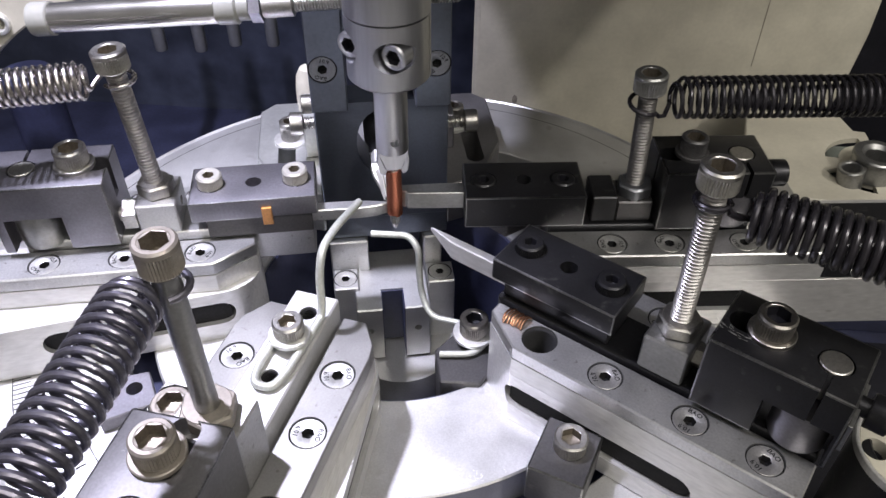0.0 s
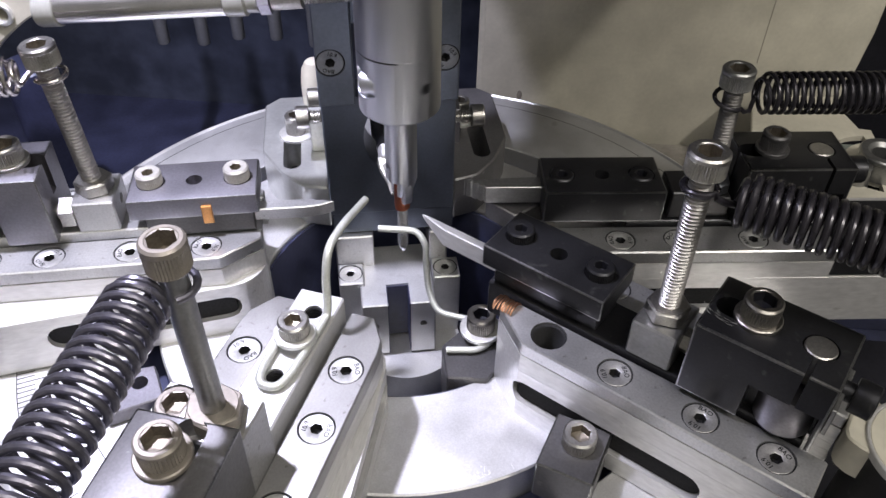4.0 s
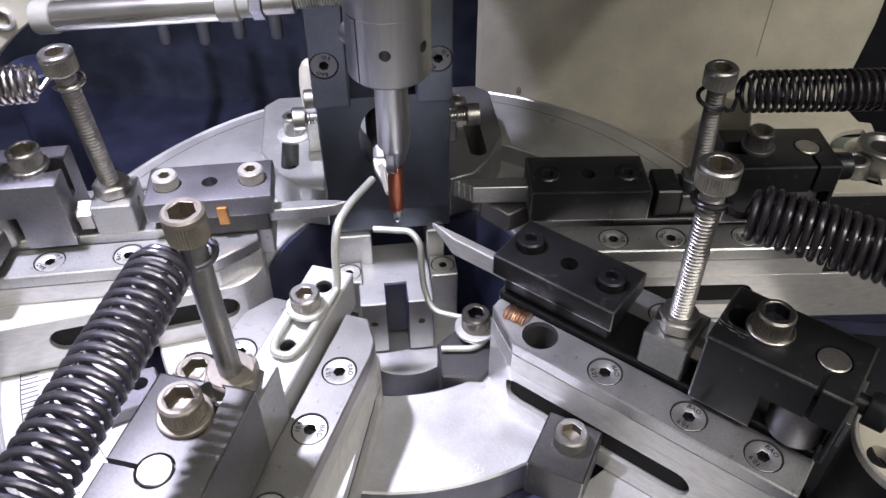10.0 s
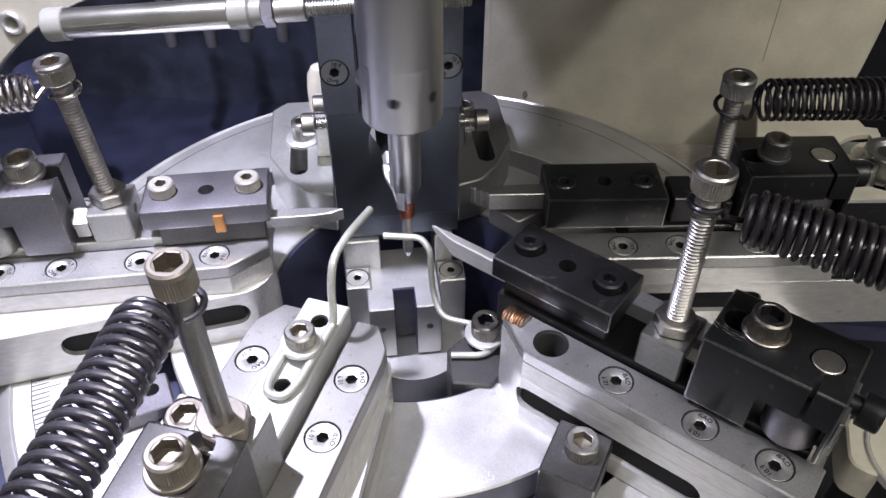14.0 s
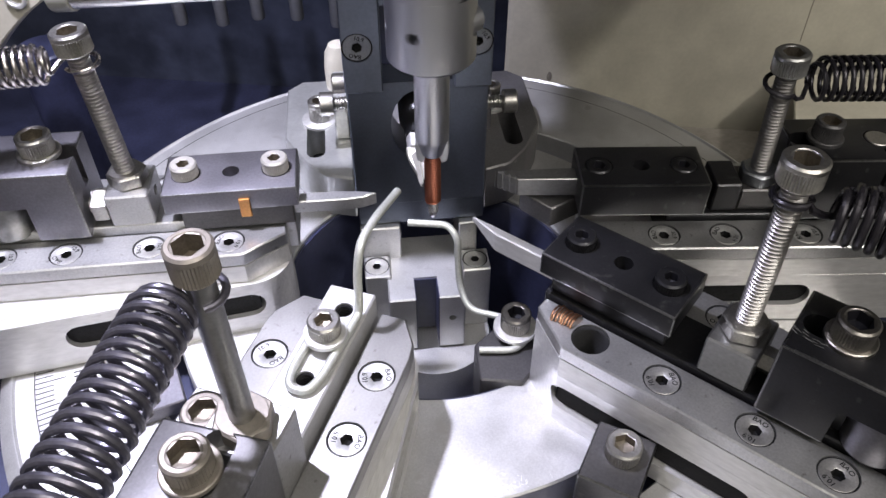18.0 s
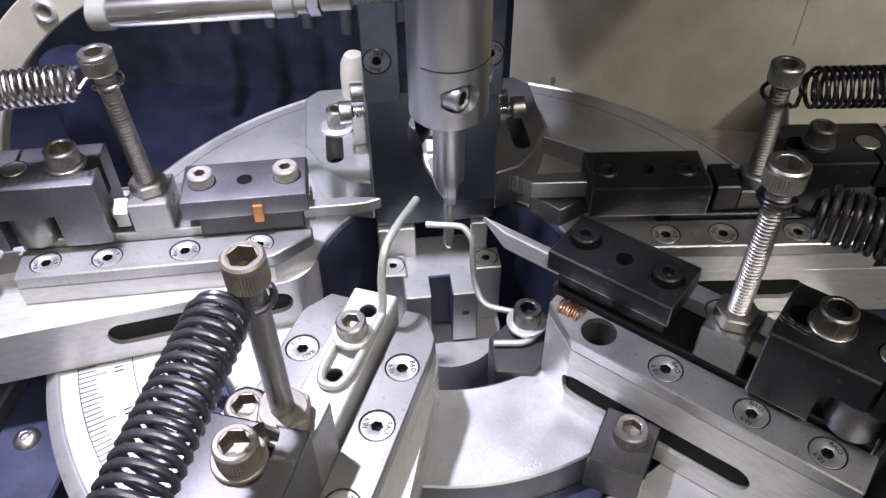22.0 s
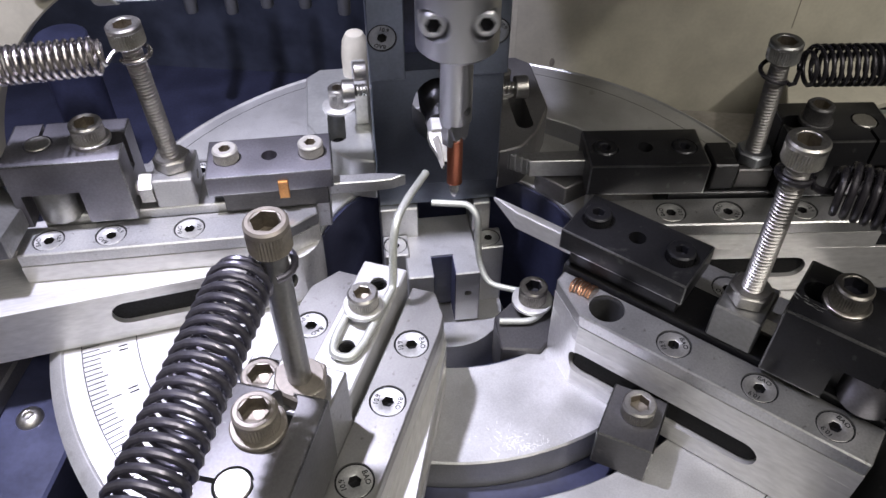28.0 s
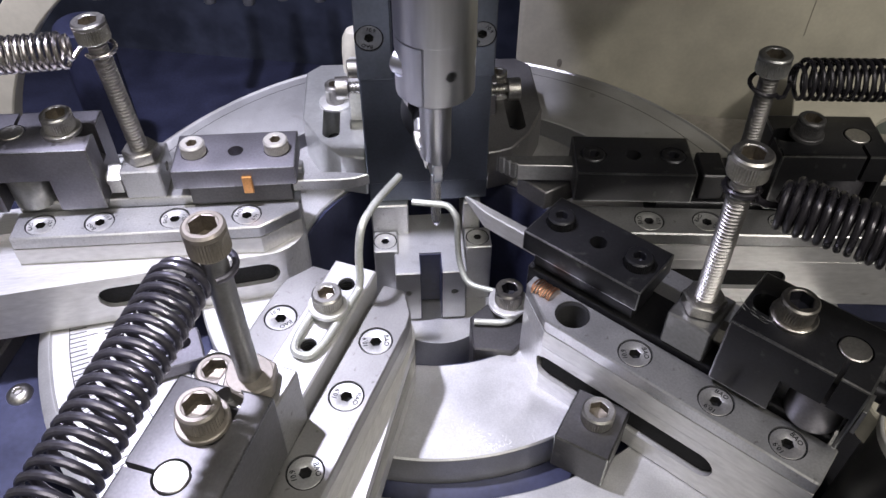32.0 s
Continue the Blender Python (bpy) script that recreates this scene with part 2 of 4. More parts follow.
def cut(bm, *cutters):
    """bm with the bodies of the cutters taken away."""
    def held(b, name):
        me = bpy.data.meshes.new(name)
        b.to_mesh(me)
        return new(name, me)
    body = held(bm, "blank")
    tools = []
    for c in cutters:
        tool = held(c, "cutter")
        mod = body.modifiers.new("cut", "BOOLEAN")
        mod.operation, mod.solver, mod.object = "DIFFERENCE", "EXACT", tool
        tools.append(tool)
    bpy.context.view_layer.update()
    done = bpy.data.meshes.new_from_object(body.evaluated_get(bpy.context.evaluated_depsgraph_get()))
    out = bmesh.new()
    out.from_mesh(done)
    for o in (body, *tools):
        me = o.data
        bpy.data.objects.remove(o)
        bpy.data.meshes.remove(me)
    bpy.data.meshes.remove(done)
    return out


def solid(fn, *args, **kw):
    bm = bmesh.new()
    fn(bm, *args, **kw)
    return bm


def wear_edges(bm, reach=0.75):
    """The bevels along a block's outer edges take the second material."""
    low = [min(v.co[k] for v in bm.verts) for k in range(3)]
    high = [max(v.co[k] for v in bm.verts) for k in range(3)]
    for f in bm.faces:
        c = f.calc_center_median()
        near = sum(min(c[k] - low[k], high[k] - c[k]) < reach for k in range(3))
        if near >= 2 and max(abs(x) for x in f.normal) < 0.97:
            f.material_index = 1
    return bm


def taper(bm, move):
    """Each vertex of bm moved by move(x, y, z)."""
    for v in bm.verts:
        v.co = Vector(move(*v.co))
    return bm


def mesh_of(name, bm, mat):
    bmesh.ops.scale(bm, vec=(MM, MM, MM), verts=bm.verts)
    for f in bm.faces:
        f.smooth = True
    for e in bm.edges:
        e.smooth = len(e.link_faces) == 2 and e.calc_face_angle(0) < radians(32)
    me = bpy.data.meshes.new(name)
    bm.to_mesh(me)
    bm.free()
    me.materials.append(mat)
    # Second slot: worn edges on blocks, painted socket shade on screws.
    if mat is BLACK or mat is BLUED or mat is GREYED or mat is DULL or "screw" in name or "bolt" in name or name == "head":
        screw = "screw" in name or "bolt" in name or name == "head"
        me.materials.append(WORN if not screw else DARK if mat in (BLACK, BLUED, DUSKY, SPINDLE) else SOCKET_SHADE)
    return me


def part(name, bm, mat, parent, label="", m=None):
    ob = new(name, mesh_of(name, bm, mat))
    ob.parent = parent
    if m is not None:
        ob.matrix_basis = m
    return tagged(ob, label)


def shared(name, me, parent, m, label=""):
    ob = new(name, me)
    ob.parent = parent
    ob.matrix_basis = m
    return tagged(ob, label)


def thing(name, label, category, m=None, group="", kind=""):
    ob = new(name)
    ob.empty_display_size = 0.01
    if m is not None:
        ob.matrix_basis = m
    return tagged(ob, label, category, group, kind)


def at(x, y, z, rx=0, ry=0, rz=0):
    return pose(x * MM, y * MM, z * MM, rx, ry, rz)


def cap_screw(r, h, s, knurl=True, depth=None):
    k = "knurl" if knurl else ""
    d = depth or h * 0.6
    bm = solid(lathe, [(r * 0.97, 0), (r, 0.3), (r, 0.6, k), (r, h * 0.72, k), (r, h * 0.76), (r, h - 0.5), (r - 0.5, h), (s * 1.22, h), (s * 1.16, h - 0.15), (s * 1.15, h - 0.2, "hex"), (s * 1.15, h - d, "hex"), (0.2, h - d - 0.6)], None, 84)
    # Faces inside the socket get the painted shade.
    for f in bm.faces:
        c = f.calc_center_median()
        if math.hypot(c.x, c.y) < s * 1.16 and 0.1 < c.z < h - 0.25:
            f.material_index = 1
    return bm


def countersunk(r):
    """A flat screw head; shade in its socket and rim gap is painted dark."""
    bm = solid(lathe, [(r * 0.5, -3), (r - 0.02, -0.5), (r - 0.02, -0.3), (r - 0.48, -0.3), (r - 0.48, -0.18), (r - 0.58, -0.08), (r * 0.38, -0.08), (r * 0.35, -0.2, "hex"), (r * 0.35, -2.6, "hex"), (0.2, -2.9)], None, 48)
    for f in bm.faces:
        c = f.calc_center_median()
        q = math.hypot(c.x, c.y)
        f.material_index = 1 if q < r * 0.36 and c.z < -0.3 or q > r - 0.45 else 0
    return bm


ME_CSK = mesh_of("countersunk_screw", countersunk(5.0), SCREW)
# Socket and rim gap take painted near-black shade.
ME_CSK.materials[1] = MARK_SHADE
ME_CSK_DARK = ME_CSK.copy()
ME_CSK_DARK.materials[0] = DARK_SCREW
ME_CSK_GREY = ME_CSK.copy()
ME_CSK_GREY.materials[0] = BOLT_GREY


def marking_mesh():
    """The strength mark stamped round a screw head."""
    bm = bmesh.new()
    for text, turn in (("10.9", 90), ("BAO", 270)):
        cu = bpy.data.curves.new("mark", "FONT")
        cu.body, cu.size, cu.align_x, cu.resolution_u, cu.offset = text, 2.0, "CENTER", 2, 0.035
        ob = new("mark", cu)
        bpy.context.view_layer.update()
        me = bpy.data.meshes.new_from_object(ob.evaluated_get(bpy.context.evaluated_depsgraph_get()))
        n = len(bm.verts)
        bm.from_mesh(me)
        bm.verts.ensure_lookup_table()
        bmesh.ops.transform(bm, matrix=Matrix.Rotation(radians(turn - 90), 4, "Z") @ Matrix.Translation((0, 2.4, -0.055)), verts=bm.verts[n:])
        bpy.data.objects.remove(ob)
        bpy.data.meshes.remove(me)
    return bm


ME_MARK = mesh_of("marking", marking_mesh(), MARK_SHADE)


def csk(parent, x, y, z, turn=0.0, mark=True, me=None):
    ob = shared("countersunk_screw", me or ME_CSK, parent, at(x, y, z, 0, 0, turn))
    if mark:
        shared("marking", ME_MARK, ob, Matrix())
    return ob


# ---- the room that closes the place ----
def room():
    for name, a, b in (("wall_north", (-1300, 1300, -700), (1300, 1340, 1500)), ("wall_south", (-1300, -1340, -700), (1300, -1300, 1500)),
                       ("wall_west", (-1340, -1300, -700), (-1300, 1300, 1500)), ("wall_east", (1300, -1300, -700), (1340, 1300, 1500)),
                       ("ceiling", (-1340, -1340, 1500), (1340, 1340, 1540)), ("floor", (-1340, -1340, -740), (1340, 1340, -700))):
        ob = new(name, mesh_of(name, solid(box, a, b, 0), WALL))
        tagged(ob, "plain grey workshop " + name.split("_")[0], name.split("_")[0], "", "structure")


room()

# ---- round table under the slides, with its ring, graduated disc and groove ----
AX = 7.2  # the spindle's axis stands at x = AX, y = 0


def ring_solid(r0, r1, z0, z1, seg=160, bevel=0.6):
    bm = bmesh.new()
    prof = [(r0, z0), (r0, z1 - bevel), (r0 + bevel, z1), (r1 - bevel, z1), (r1, z1 - bevel), (r1, z0)]
    loops = [[bm.verts.new((r * math.cos(2 * math.pi * i / seg), r * math.sin(2 * math.pi * i / seg), z)) for i in range(seg)] for r, z in prof]
    for p, q in zip(loops, loops[1:] + loops[:1]):
        for i in range(seg):
            j = (i + 1) % seg
            bm.faces.new((p[i], q[i], q[j], p[j]))
    bmesh.ops.recalc_face_normals(bm, faces=bm.faces)
    return bm


table = thing("round_table", "round satin steel machine table with a central opening", "machine table", at(AX, 0, 0))
part("inner_ring", ring_solid(52, 87.5, -66, -33), DISC, table, "satin steel ring round the opening")
def scratch_marks():
    rng = random.Random(5)
    bm = bmesh.new()
    for k in range(120):
        x, y = 28 + rng.gauss(0, 7), -79 + rng.gauss(0, 2.8)
        if not 56 < math.hypot(x, y) < 86:
            continue
        a, length, w = rng.uniform(0, math.pi), rng.uniform(0.4, 1.9), rng.uniform(0.04, 0.13)
        m = Matrix.Translation((x, y, -32.985)) @ Matrix.Rotation(a, 4, "Z")
        bm.faces.new([bm.verts.new(m @ Vector(p)) for p in ((-length / 2, -w, 0), (length / 2, -w, 0), (length / 2, w, 0), (-length / 2, w, 0))])
    return bm


tagged(part("scratches", scratch_marks(), SCRATCH, table, "fine pale scratches"), kind="stuff")
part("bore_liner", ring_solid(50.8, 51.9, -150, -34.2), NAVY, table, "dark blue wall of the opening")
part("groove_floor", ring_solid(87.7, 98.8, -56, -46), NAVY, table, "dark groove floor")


def disc_profile():
    bm = bmesh.new()
    seg = 200
    prof = [(99, -60), (99, -33.8), (99.4, -33.4), (139.3, -33.4), (140.1, -32.75), (140.5, -32.8), (144.6, -35.9), (144.7, -60)]
    loops = [[bm.verts.new((r * math.cos(2 * math.pi * i / seg), r * math.sin(2 * math.pi * i / seg), z)) for i in range(seg)] for r, z in prof]
    for p, q in zip(loops, loops[1:] + loops[:1]):
        for i in range(seg):
            j = (i + 1) % seg
            bm.faces.new((p[i], q[i], q[j], p[j]))
    bmesh.ops.recalc_face_normals(bm, faces=bm.faces)
    return bm


part("graduated_disc", disc_profile(), DISC, table, "graduated satin steel disc with a sloping rim", at(2.4, -1.1, 0))


def scale_marks():
    bm = bmesh.new()
    for k in range(110):
        a = radians(180 + k * 0.9)
        length = 9.0 if k % 10 == 0 else 6.8 if k % 5 == 0 else 5.4
        m = Matrix.Rotation(a, 4, "Z")
        p = [m @ Vector((x, y, -33.37)) for x, y in ((131.8 - length, -0.21), (131.8, -0.21), (131.8, 0.21), (131.8 - length, 0.21))]
        bm.faces.new([bm.verts.new(q) for q in p])
        if k % 10 == 0:
            for off in (-0.9, 0.9):
                p = [m @ Vector((x, y + off, -33.37)) for x, y in ((117.5, -0.3), (120.5, -0.3), (120.5, 0.3), (117.5, 0.3))]
                bm.faces.new([bm.verts.new(q) for q in p])
    for r, first, count in ((132.0, 0, 360), (114.5, 165, 130)):
        for k in range(first, first + count):
            a, b = radians(k), radians(k + 1)
            bm.faces.new([bm.verts.new((q * math.cos(c), q * math.sin(c), -33.37)) for q, c in ((r - 0.15, a), (r + 0.15, a), (r + 0.15, b), (r - 0.15, b))])
    return bm


tagged(part("scale", scale_marks(), MARK_SHADE, table, "fine engraved degree scale"), kind="stuff")

housing = thing("machine_base", "dark blue painted machine base under the table", "machine base")
part("base_plate", solid(box, (-420, -320, -170), (420, 302, -150), 1), NAVY, housing)
part("cabinet", solid(box, (-410, -310, -699.5), (410, 295, -170.2), 2), NAVY, housing, "dark blue machine cabinet")
part("side_ledge", solid(box, (-300, -130, -150), (-112, -30, -53), 1), NAVY, housing)
part("rear_shelf", solid(box, (40, 118, -150), (215, 171, -77), 1), SHELF_BROWN, housing, "dark shelf under the guard")
# Black box added to keep the corner beside the table dark.
part("side_shade", solid(box, (149, -200, -149.8), (410, 20, -64), 1), DARK, housing, "black box added for the darkness beside the table")
part("side_step", solid(box, (-300, -78, -53), (-140, -30, -45), 1), BLUED, housing)
part("button_screw", solid(lathe, [(4.6, 0), (4.4, 0.8), (3.2, 2.0), (1.9, 2.4), (1.7, 2.3, "hex"), (1.7, 1.0, "hex"), (0.2, 0.8)], None, 36), CHROME, housing, "bright button-head screw", at(-129.8, -72, -53))


# ---- slide units ----
def slot_cutter(u0, u1, z0, z1, depth=30):
    bm = bmesh.new()
    zc, r = (z0 + z1) / 2, (z1 - z0) / 2
    out = []
    for k in range(9):
        a = radians(90 + k * 22.5)
        out.append((u0 + r + r * math.cos(a), zc + r * math.sin(a)))
    for k in range(9):
        a = radians(-90 + k * 22.5)
        out.append((u1 - r + r * math.cos(a), zc + r * math.sin(a)))
    prism(bm, out, -depth, depth, 0)
    bmesh.ops.rotate(bm, matrix=Matrix.Rotation(radians(90), 3, "X"), verts=bm.verts)
    return bm


def slide_rail(label, m, u0, u1, screws, body_turn=0.0, body_shift=(0.0, 0.0), body_len=0.0, hole=None, marks=True, strip_mat=None, head=None, nose=((0, 13), (13, 21.5)), round_arm=False):
    """A guide: base arm, middle plate and two top strips held by countersunk screws; x points outward."""
    rail = thing("slide_rail", label, "slide rail", m, "slide rails round the table")
    arm = [(u0, -13), (u0 + 13, -21.5), (u1 + body_len, -21.5), (u1 + body_len, 21.5), (u0 + 13, 21.5), (u0, 13)]
    if round_arm:
        bend = [(u0 + 13 - 13 * math.cos(radians(a)), 8.5 + 13 * math.sin(radians(a))) for a in range(0, 91, 10)]
        arm = [(u, -n) for u, n in bend] + [(u1 + body_len, -21.5), (u1 + body_len, 21.5)] + bend[::-1]
    body = solid(prism, arm, -33, -12, 0.08)
    if hole:
        body = cut(body, solid(lathe, [(5.3, -30), (5.3, 1)], Matrix.Translation((hole[0], hole[1], 0)), 36))
    body = cut(body, slot_cutter(u0 + 11, u0 + 72, -26, -16.5), solid(box, (u0 - 5, -8.3, -15), (u1 + body_len + 5, 8.3, 0), 0))
    part("base_arm", body, STEEL, rail, "ground steel arm with a long slot", at(body_shift[0], body_shift[1], 0, 0, 0, body_turn))
    # Black filler added so the long slot looks dark inside.
    part("slot_shade", solid(box, (u0 + 12.5, -19.6, -29), (u0 + 74, 19.6, -15.3), 0.3), MARK_SHADE, rail, "black filler for the shade inside the slot", at(body_shift[0], body_shift[1], 0, 0, 0, body_turn))
    for side in (-1, 1):
        ws = [(u0, 8.4), (u1, 8.4), (u1, 21.5)] + [(u0 + a, b) for a, b in nose[::-1]]
        pts = [(u, side * n) for u, n in ws][::side]
        mid = solid(prism, pts, -11.95, -5.1, 0)
        if hole and hole[1] * side > 0:
            mid = cut(mid, solid(lathe, [(5.3, -13), (5.3, -4)], Matrix.Translation((hole[0], hole[1], 0)), 36))
        part("middle_plate", mid, STEEL, rail)
        strip = solid(prism, pts, -5.0, 0, 0.45)
        holes = [solid(lathe, [(2.6, -6), (2.6, -3.6), (5.0, -1.5), (5.05, 1)], Matrix.Translation((u, side * 15, 0)), 40) for u in screws[side]]
        if hole and hole[1] * side > 0:
            holes.append(solid(lathe, [(5.3, -6), (5.3, 1)], Matrix.Translation((hole[0], hole[1], 0)), 36))
        top = part("top_strip", cut(strip, *holes), strip_mat or STEEL_MATT, rail, "milled steel strip")
        for i, u in enumerate(screws[side]):
            csk(top, u, side * 15, -0.15, (i * 77 + side * 40 + u * 13) % 360, marks, head)
    return rail


# Thread rings that line a hole; their black paints the shade inside.
def thread_lining(r=5.25, turns=12):
    bm = bmesh.new()
    rings = []
    for k in range(turns):
        rings += [(r, -0.6 - k * 1.1), (r * 0.86, -1.1 - k * 1.1)]
    lathe(bm, rings, None, 32)
    bm.faces.ensure_lookup_table()
    bmesh.ops.delete(bm, geom=[f for f in bm.faces if len(f.verts) > 4 and f.calc_center_median().z > -1], context="FACES_ONLY")
    return bm


UNIT = {
    "FR": at(0, 0, 0, 0, 0, -31.2),
    "BR": at(0.1, -0.8, 0, 0, 0, 7.2),
    "BL": at(-0.9, 3.9, 0, 0, 0, 193.0),
    "FL": at(-0.5, 0.1, 0, 0, 0, 258.6),
}
front_rail = slide_rail("ground steel slide rail with bright countersunk screws and an empty hole", UNIT["FR"], 57, 152.6, {-1: (96.4, 121.4, 141.6), 1: (81, 100.5, 126)}, hole=(74.8, -14.4), head=ME_CSK_GREY)
part("threaded_hole", thread_lining(), MARK_SHADE, front_rail, "threaded hole lined black for its shade", at(74.8, -14.4, 0))
back_rail = slide_rail("ground steel slide rail turned on its base arm", UNIT["BR"], 57, 150, {-1: (79.1, 98.4, 123.6), 1: (81, 106, 126)}, 0.0, (0.0, 0.0), 60)
slide_rail("brightly lit ground steel slide rail turned on its base arm", UNIT["BL"], 40, 134, {1: (57.5, 81.4, 106.1, 125.4), -1: (61, 80, 106, 126)}, 8.3, (1.5, -6.5), 30, round_arm=True)
slide_rail("ground steel slide rail with engraved countersunk screws", UNIT["FL"], 47.3, 142, {1: (68.2, 88.3, 112.6, 132), -1: (69.9, 95, 115)}, 7.5, (0.0, -7.2), 0, strip_mat=DIMMED_STRIP, nose=((0, 15.5), (8, 20.8), (13, 21.5)), round_arm=True)


part("end_block", solid(box, (150.5, -21.2, -11.9), (190, -9.0, 3.0), 0.6), BLACK, back_rail, "black block closing the rail's outer end")
# Added plate that keeps the arm's far side dark.
part("dark_plate", solid(box, (150.5, -8.9, -11.9), (190, 15.0, -8.0), 0.4), BLACK, back_rail, "low black plate added over the arm")
part("end_plate", solid(prism, [(57, 8), (36.2, 8), (36.2, 4.2), (45, -4.4), (57, 3)], -6, 1.9, 0.4), GREYED, back_rail, "angled grey steel end plate")


def thread_rings(r, z0, z1, pitch=1.15):
    out = []
    n = int((z1 - z0) / pitch)
    for i in range(n):
        z = z0 + i * pitch
        out += [(r * 0.8, z), (r * 0.8, z + pitch * 0.15), (r, z + pitch * 0.5), (r, z + pitch * 0.66)]
    return out + [(r * 0.8, z1)]


def post_parts(carriage, u, z0, z_head, lean=3.0, threaded=True, head_mat=CHROME, head=(5.0, 6.2)):
    """A tall cap screw on which a spring hangs, with its nut."""
    w = 5.7 if threaded else 6.4
    corners = [(w * 1.08 * math.cos(radians(60 * k)), w * 1.08 * math.sin(radians(60 * k))) for k in range(6)]
    nut = solid(prism, corners, 0, 4.3, 0.45)
    lathe(nut, [(w * 0.9, 4.2), (w * 0.86, 4.55), (3.2, 4.55)], None, 36)
    part("hex_nut", nut, DARK_SCREW if head_mat is JAW else CHROME if threaded else HEAD_WARM, carriage, "hexagon nut", at(u, 0, z0, 0, 0, 20))
    length = z_head - z0
    shank = thread_rings(3.0, -3, length) if threaded else [(2.85, -3), (2.85, length)]
    post = part("post", solid(lathe, shank, None, 20), POST if threaded else JAW, carriage, "threaded steel post" if threaded else "plain steel post", at(u, 0, z0, 0, lean, 0))
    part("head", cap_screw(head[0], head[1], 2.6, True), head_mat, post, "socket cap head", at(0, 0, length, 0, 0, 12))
    return post


def clamp_block(carriage, u0, u1, z1, bolt, pin, mat, side, n0=-11.0, n1=11.0, turn=0.0, off=0.0, slit=0, bolt_mat=None, size=1.0, slot_off=0.0):
    """The block behind the post: a slot with its bolt and washer, a pin in a slit, a window with a roller."""
    z0 = 2.2
    slit = slit or side
    bolt_mat = bolt_mat or CHROME
    bm = solid(box, (u0, n0, z0), (u1, n1, z1), 0.6, 2)
    tools = [solid(box, (pin - 11, side * 11 - 6, z0 - 1), (pin + 6.5, side * 11 + 6, 15.0), 0), solid(lathe, [(4.4, z1 - 3), (4.4, z1 + 2)], Matrix.Translation((pin, off, 0)), 32)]
    slot = []
    for k in range(9):
        a = radians(90 + k * 22.5)
        slot.append((bolt - 7 + 3.6 * math.cos(a), off + slot_off + 3.6 * math.sin(a)))
    for k in range(9):
        a = radians(-90 + k * 22.5)
        slot.append((bolt + 2 + 3.6 * math.cos(a), off + slot_off + 3.6 * math.sin(a)))
    tools.append(solid(prism, slot, z1 - 12, z1 + 2, 0))
    tools.append(solid(box, (pin - 0.6, min(off, slit * 18), 10), (pin + 0.6, max(off, slit * 18), z1 + 2), 0))
    block = part("clamp_block", wear_edges(cut(bm, *tools)), mat, carriage, "slotted clamp block", at(0, 0, 0) if not turn else at(u0, 0, 0) @ at(0, 0, 0, 0, 0, turn) @ at(-u0, 0, 0))
    part("washer", solid(lathe, [(6.3 * size, 0), (6.3 * size, 1.1), (6.0 * size, 1.3), (3.5, 1.3)], None, 32), bolt_mat, block, "round washer", at(bolt, off, z1))
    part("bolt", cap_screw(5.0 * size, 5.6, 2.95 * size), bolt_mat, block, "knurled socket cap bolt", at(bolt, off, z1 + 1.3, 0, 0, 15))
    part("pin", solid(lathe, [(3.9, -10), (3.9, 0.0), (3.6, 0.25)], None, 32), CHROME, block, "bright flush pin", at(pin, off, z1))
    part("roller", solid(lathe, [(7.2, 0), (7.4, 0.4), (7.4, 12.2), (7.2, 12.6)], None, 40), BLUED if mat is BLACK else JAW, block, "steel roller", at(pin - 1.4, side * 3.4, z0 + 0.1))
    part("end_bolt", solid(lathe, [(2.6, 0), (2.6, 3), (4.4, 3), (4.6, 3.4), (4.6, 8), (4.2, 8.4)], None, 32), BLACK, block, "", at(u1, 0, 17, 0, 90, 0))
    return block


def jaw_holder(carriage, u0, u1, z0, z1, mat, screw_mat, proud):
    bm = solid(box, (u0, -10, z0), (u1, 10, z1), 0.5, 2)
    mid = (u0 + u1) / 2
    holes = [solid(lathe, [(2.6, z1 - 6), (2.6, z1 + 2)], Matrix.Translation((mid, 0, 0)), 28)]
    for u in (u0 + 6.5, u1 - 6.5):
        holes.append(solid(lathe, [(4.4, z1 - 4.2), (4.4, z1 + 2)], Matrix.Translation((u, 0, 0)), 28))
    holder = part("jaw_holder", wear_edges(cut(bm, *holes)), mat, carriage, "bevelled jaw holder block")
    for u in (u0 + 6.5, u1 - 6.5):
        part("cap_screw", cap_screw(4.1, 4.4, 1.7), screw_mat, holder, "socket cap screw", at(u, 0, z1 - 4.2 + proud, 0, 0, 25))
    return holder


def spring(label, length, r, pitch, wire, mat, eye=(-6.0, 0.0), drop=0.0):
    """A coil and the loop by which it hangs; x points along it."""
    ob = thing("extension_spring", label, "spring", None, "extension springs on the posts")
    n = int(length / pitch * 16)
    pts = []
    for i in range(n):
        t = i / 16
        grow = min(1.0, 0.5 + 0.6 * t)
        a = 2 * math.pi * t - 1.2
        pts.append((2.5 + t * pitch, r * grow * math.cos(a), r * grow * math.sin(a)))
    part("coil", solid(sweep, pts, wire, 10), mat, ob)
    loop = [(eye[0] + 4.3 * math.cos(a), eye[1] + 4.3 * math.sin(a), -1.2 + 0.12 * k + drop * (0.3 - k / 14)) for k, a in ((k, radians(25 + k * 22)) for k in range(15))]
    part("hook", solid(sweep, loop + [(eye[0] + 4.5, eye[1] - 3.2, 0.2 - drop * 0.7), (eye[0] + 6.6, eye[1] * 0.5 - 2.0, -1.0 - drop * 0.6)] + pts[:1], wire, 10), mat, ob, "hook loop round the post")
    return ob


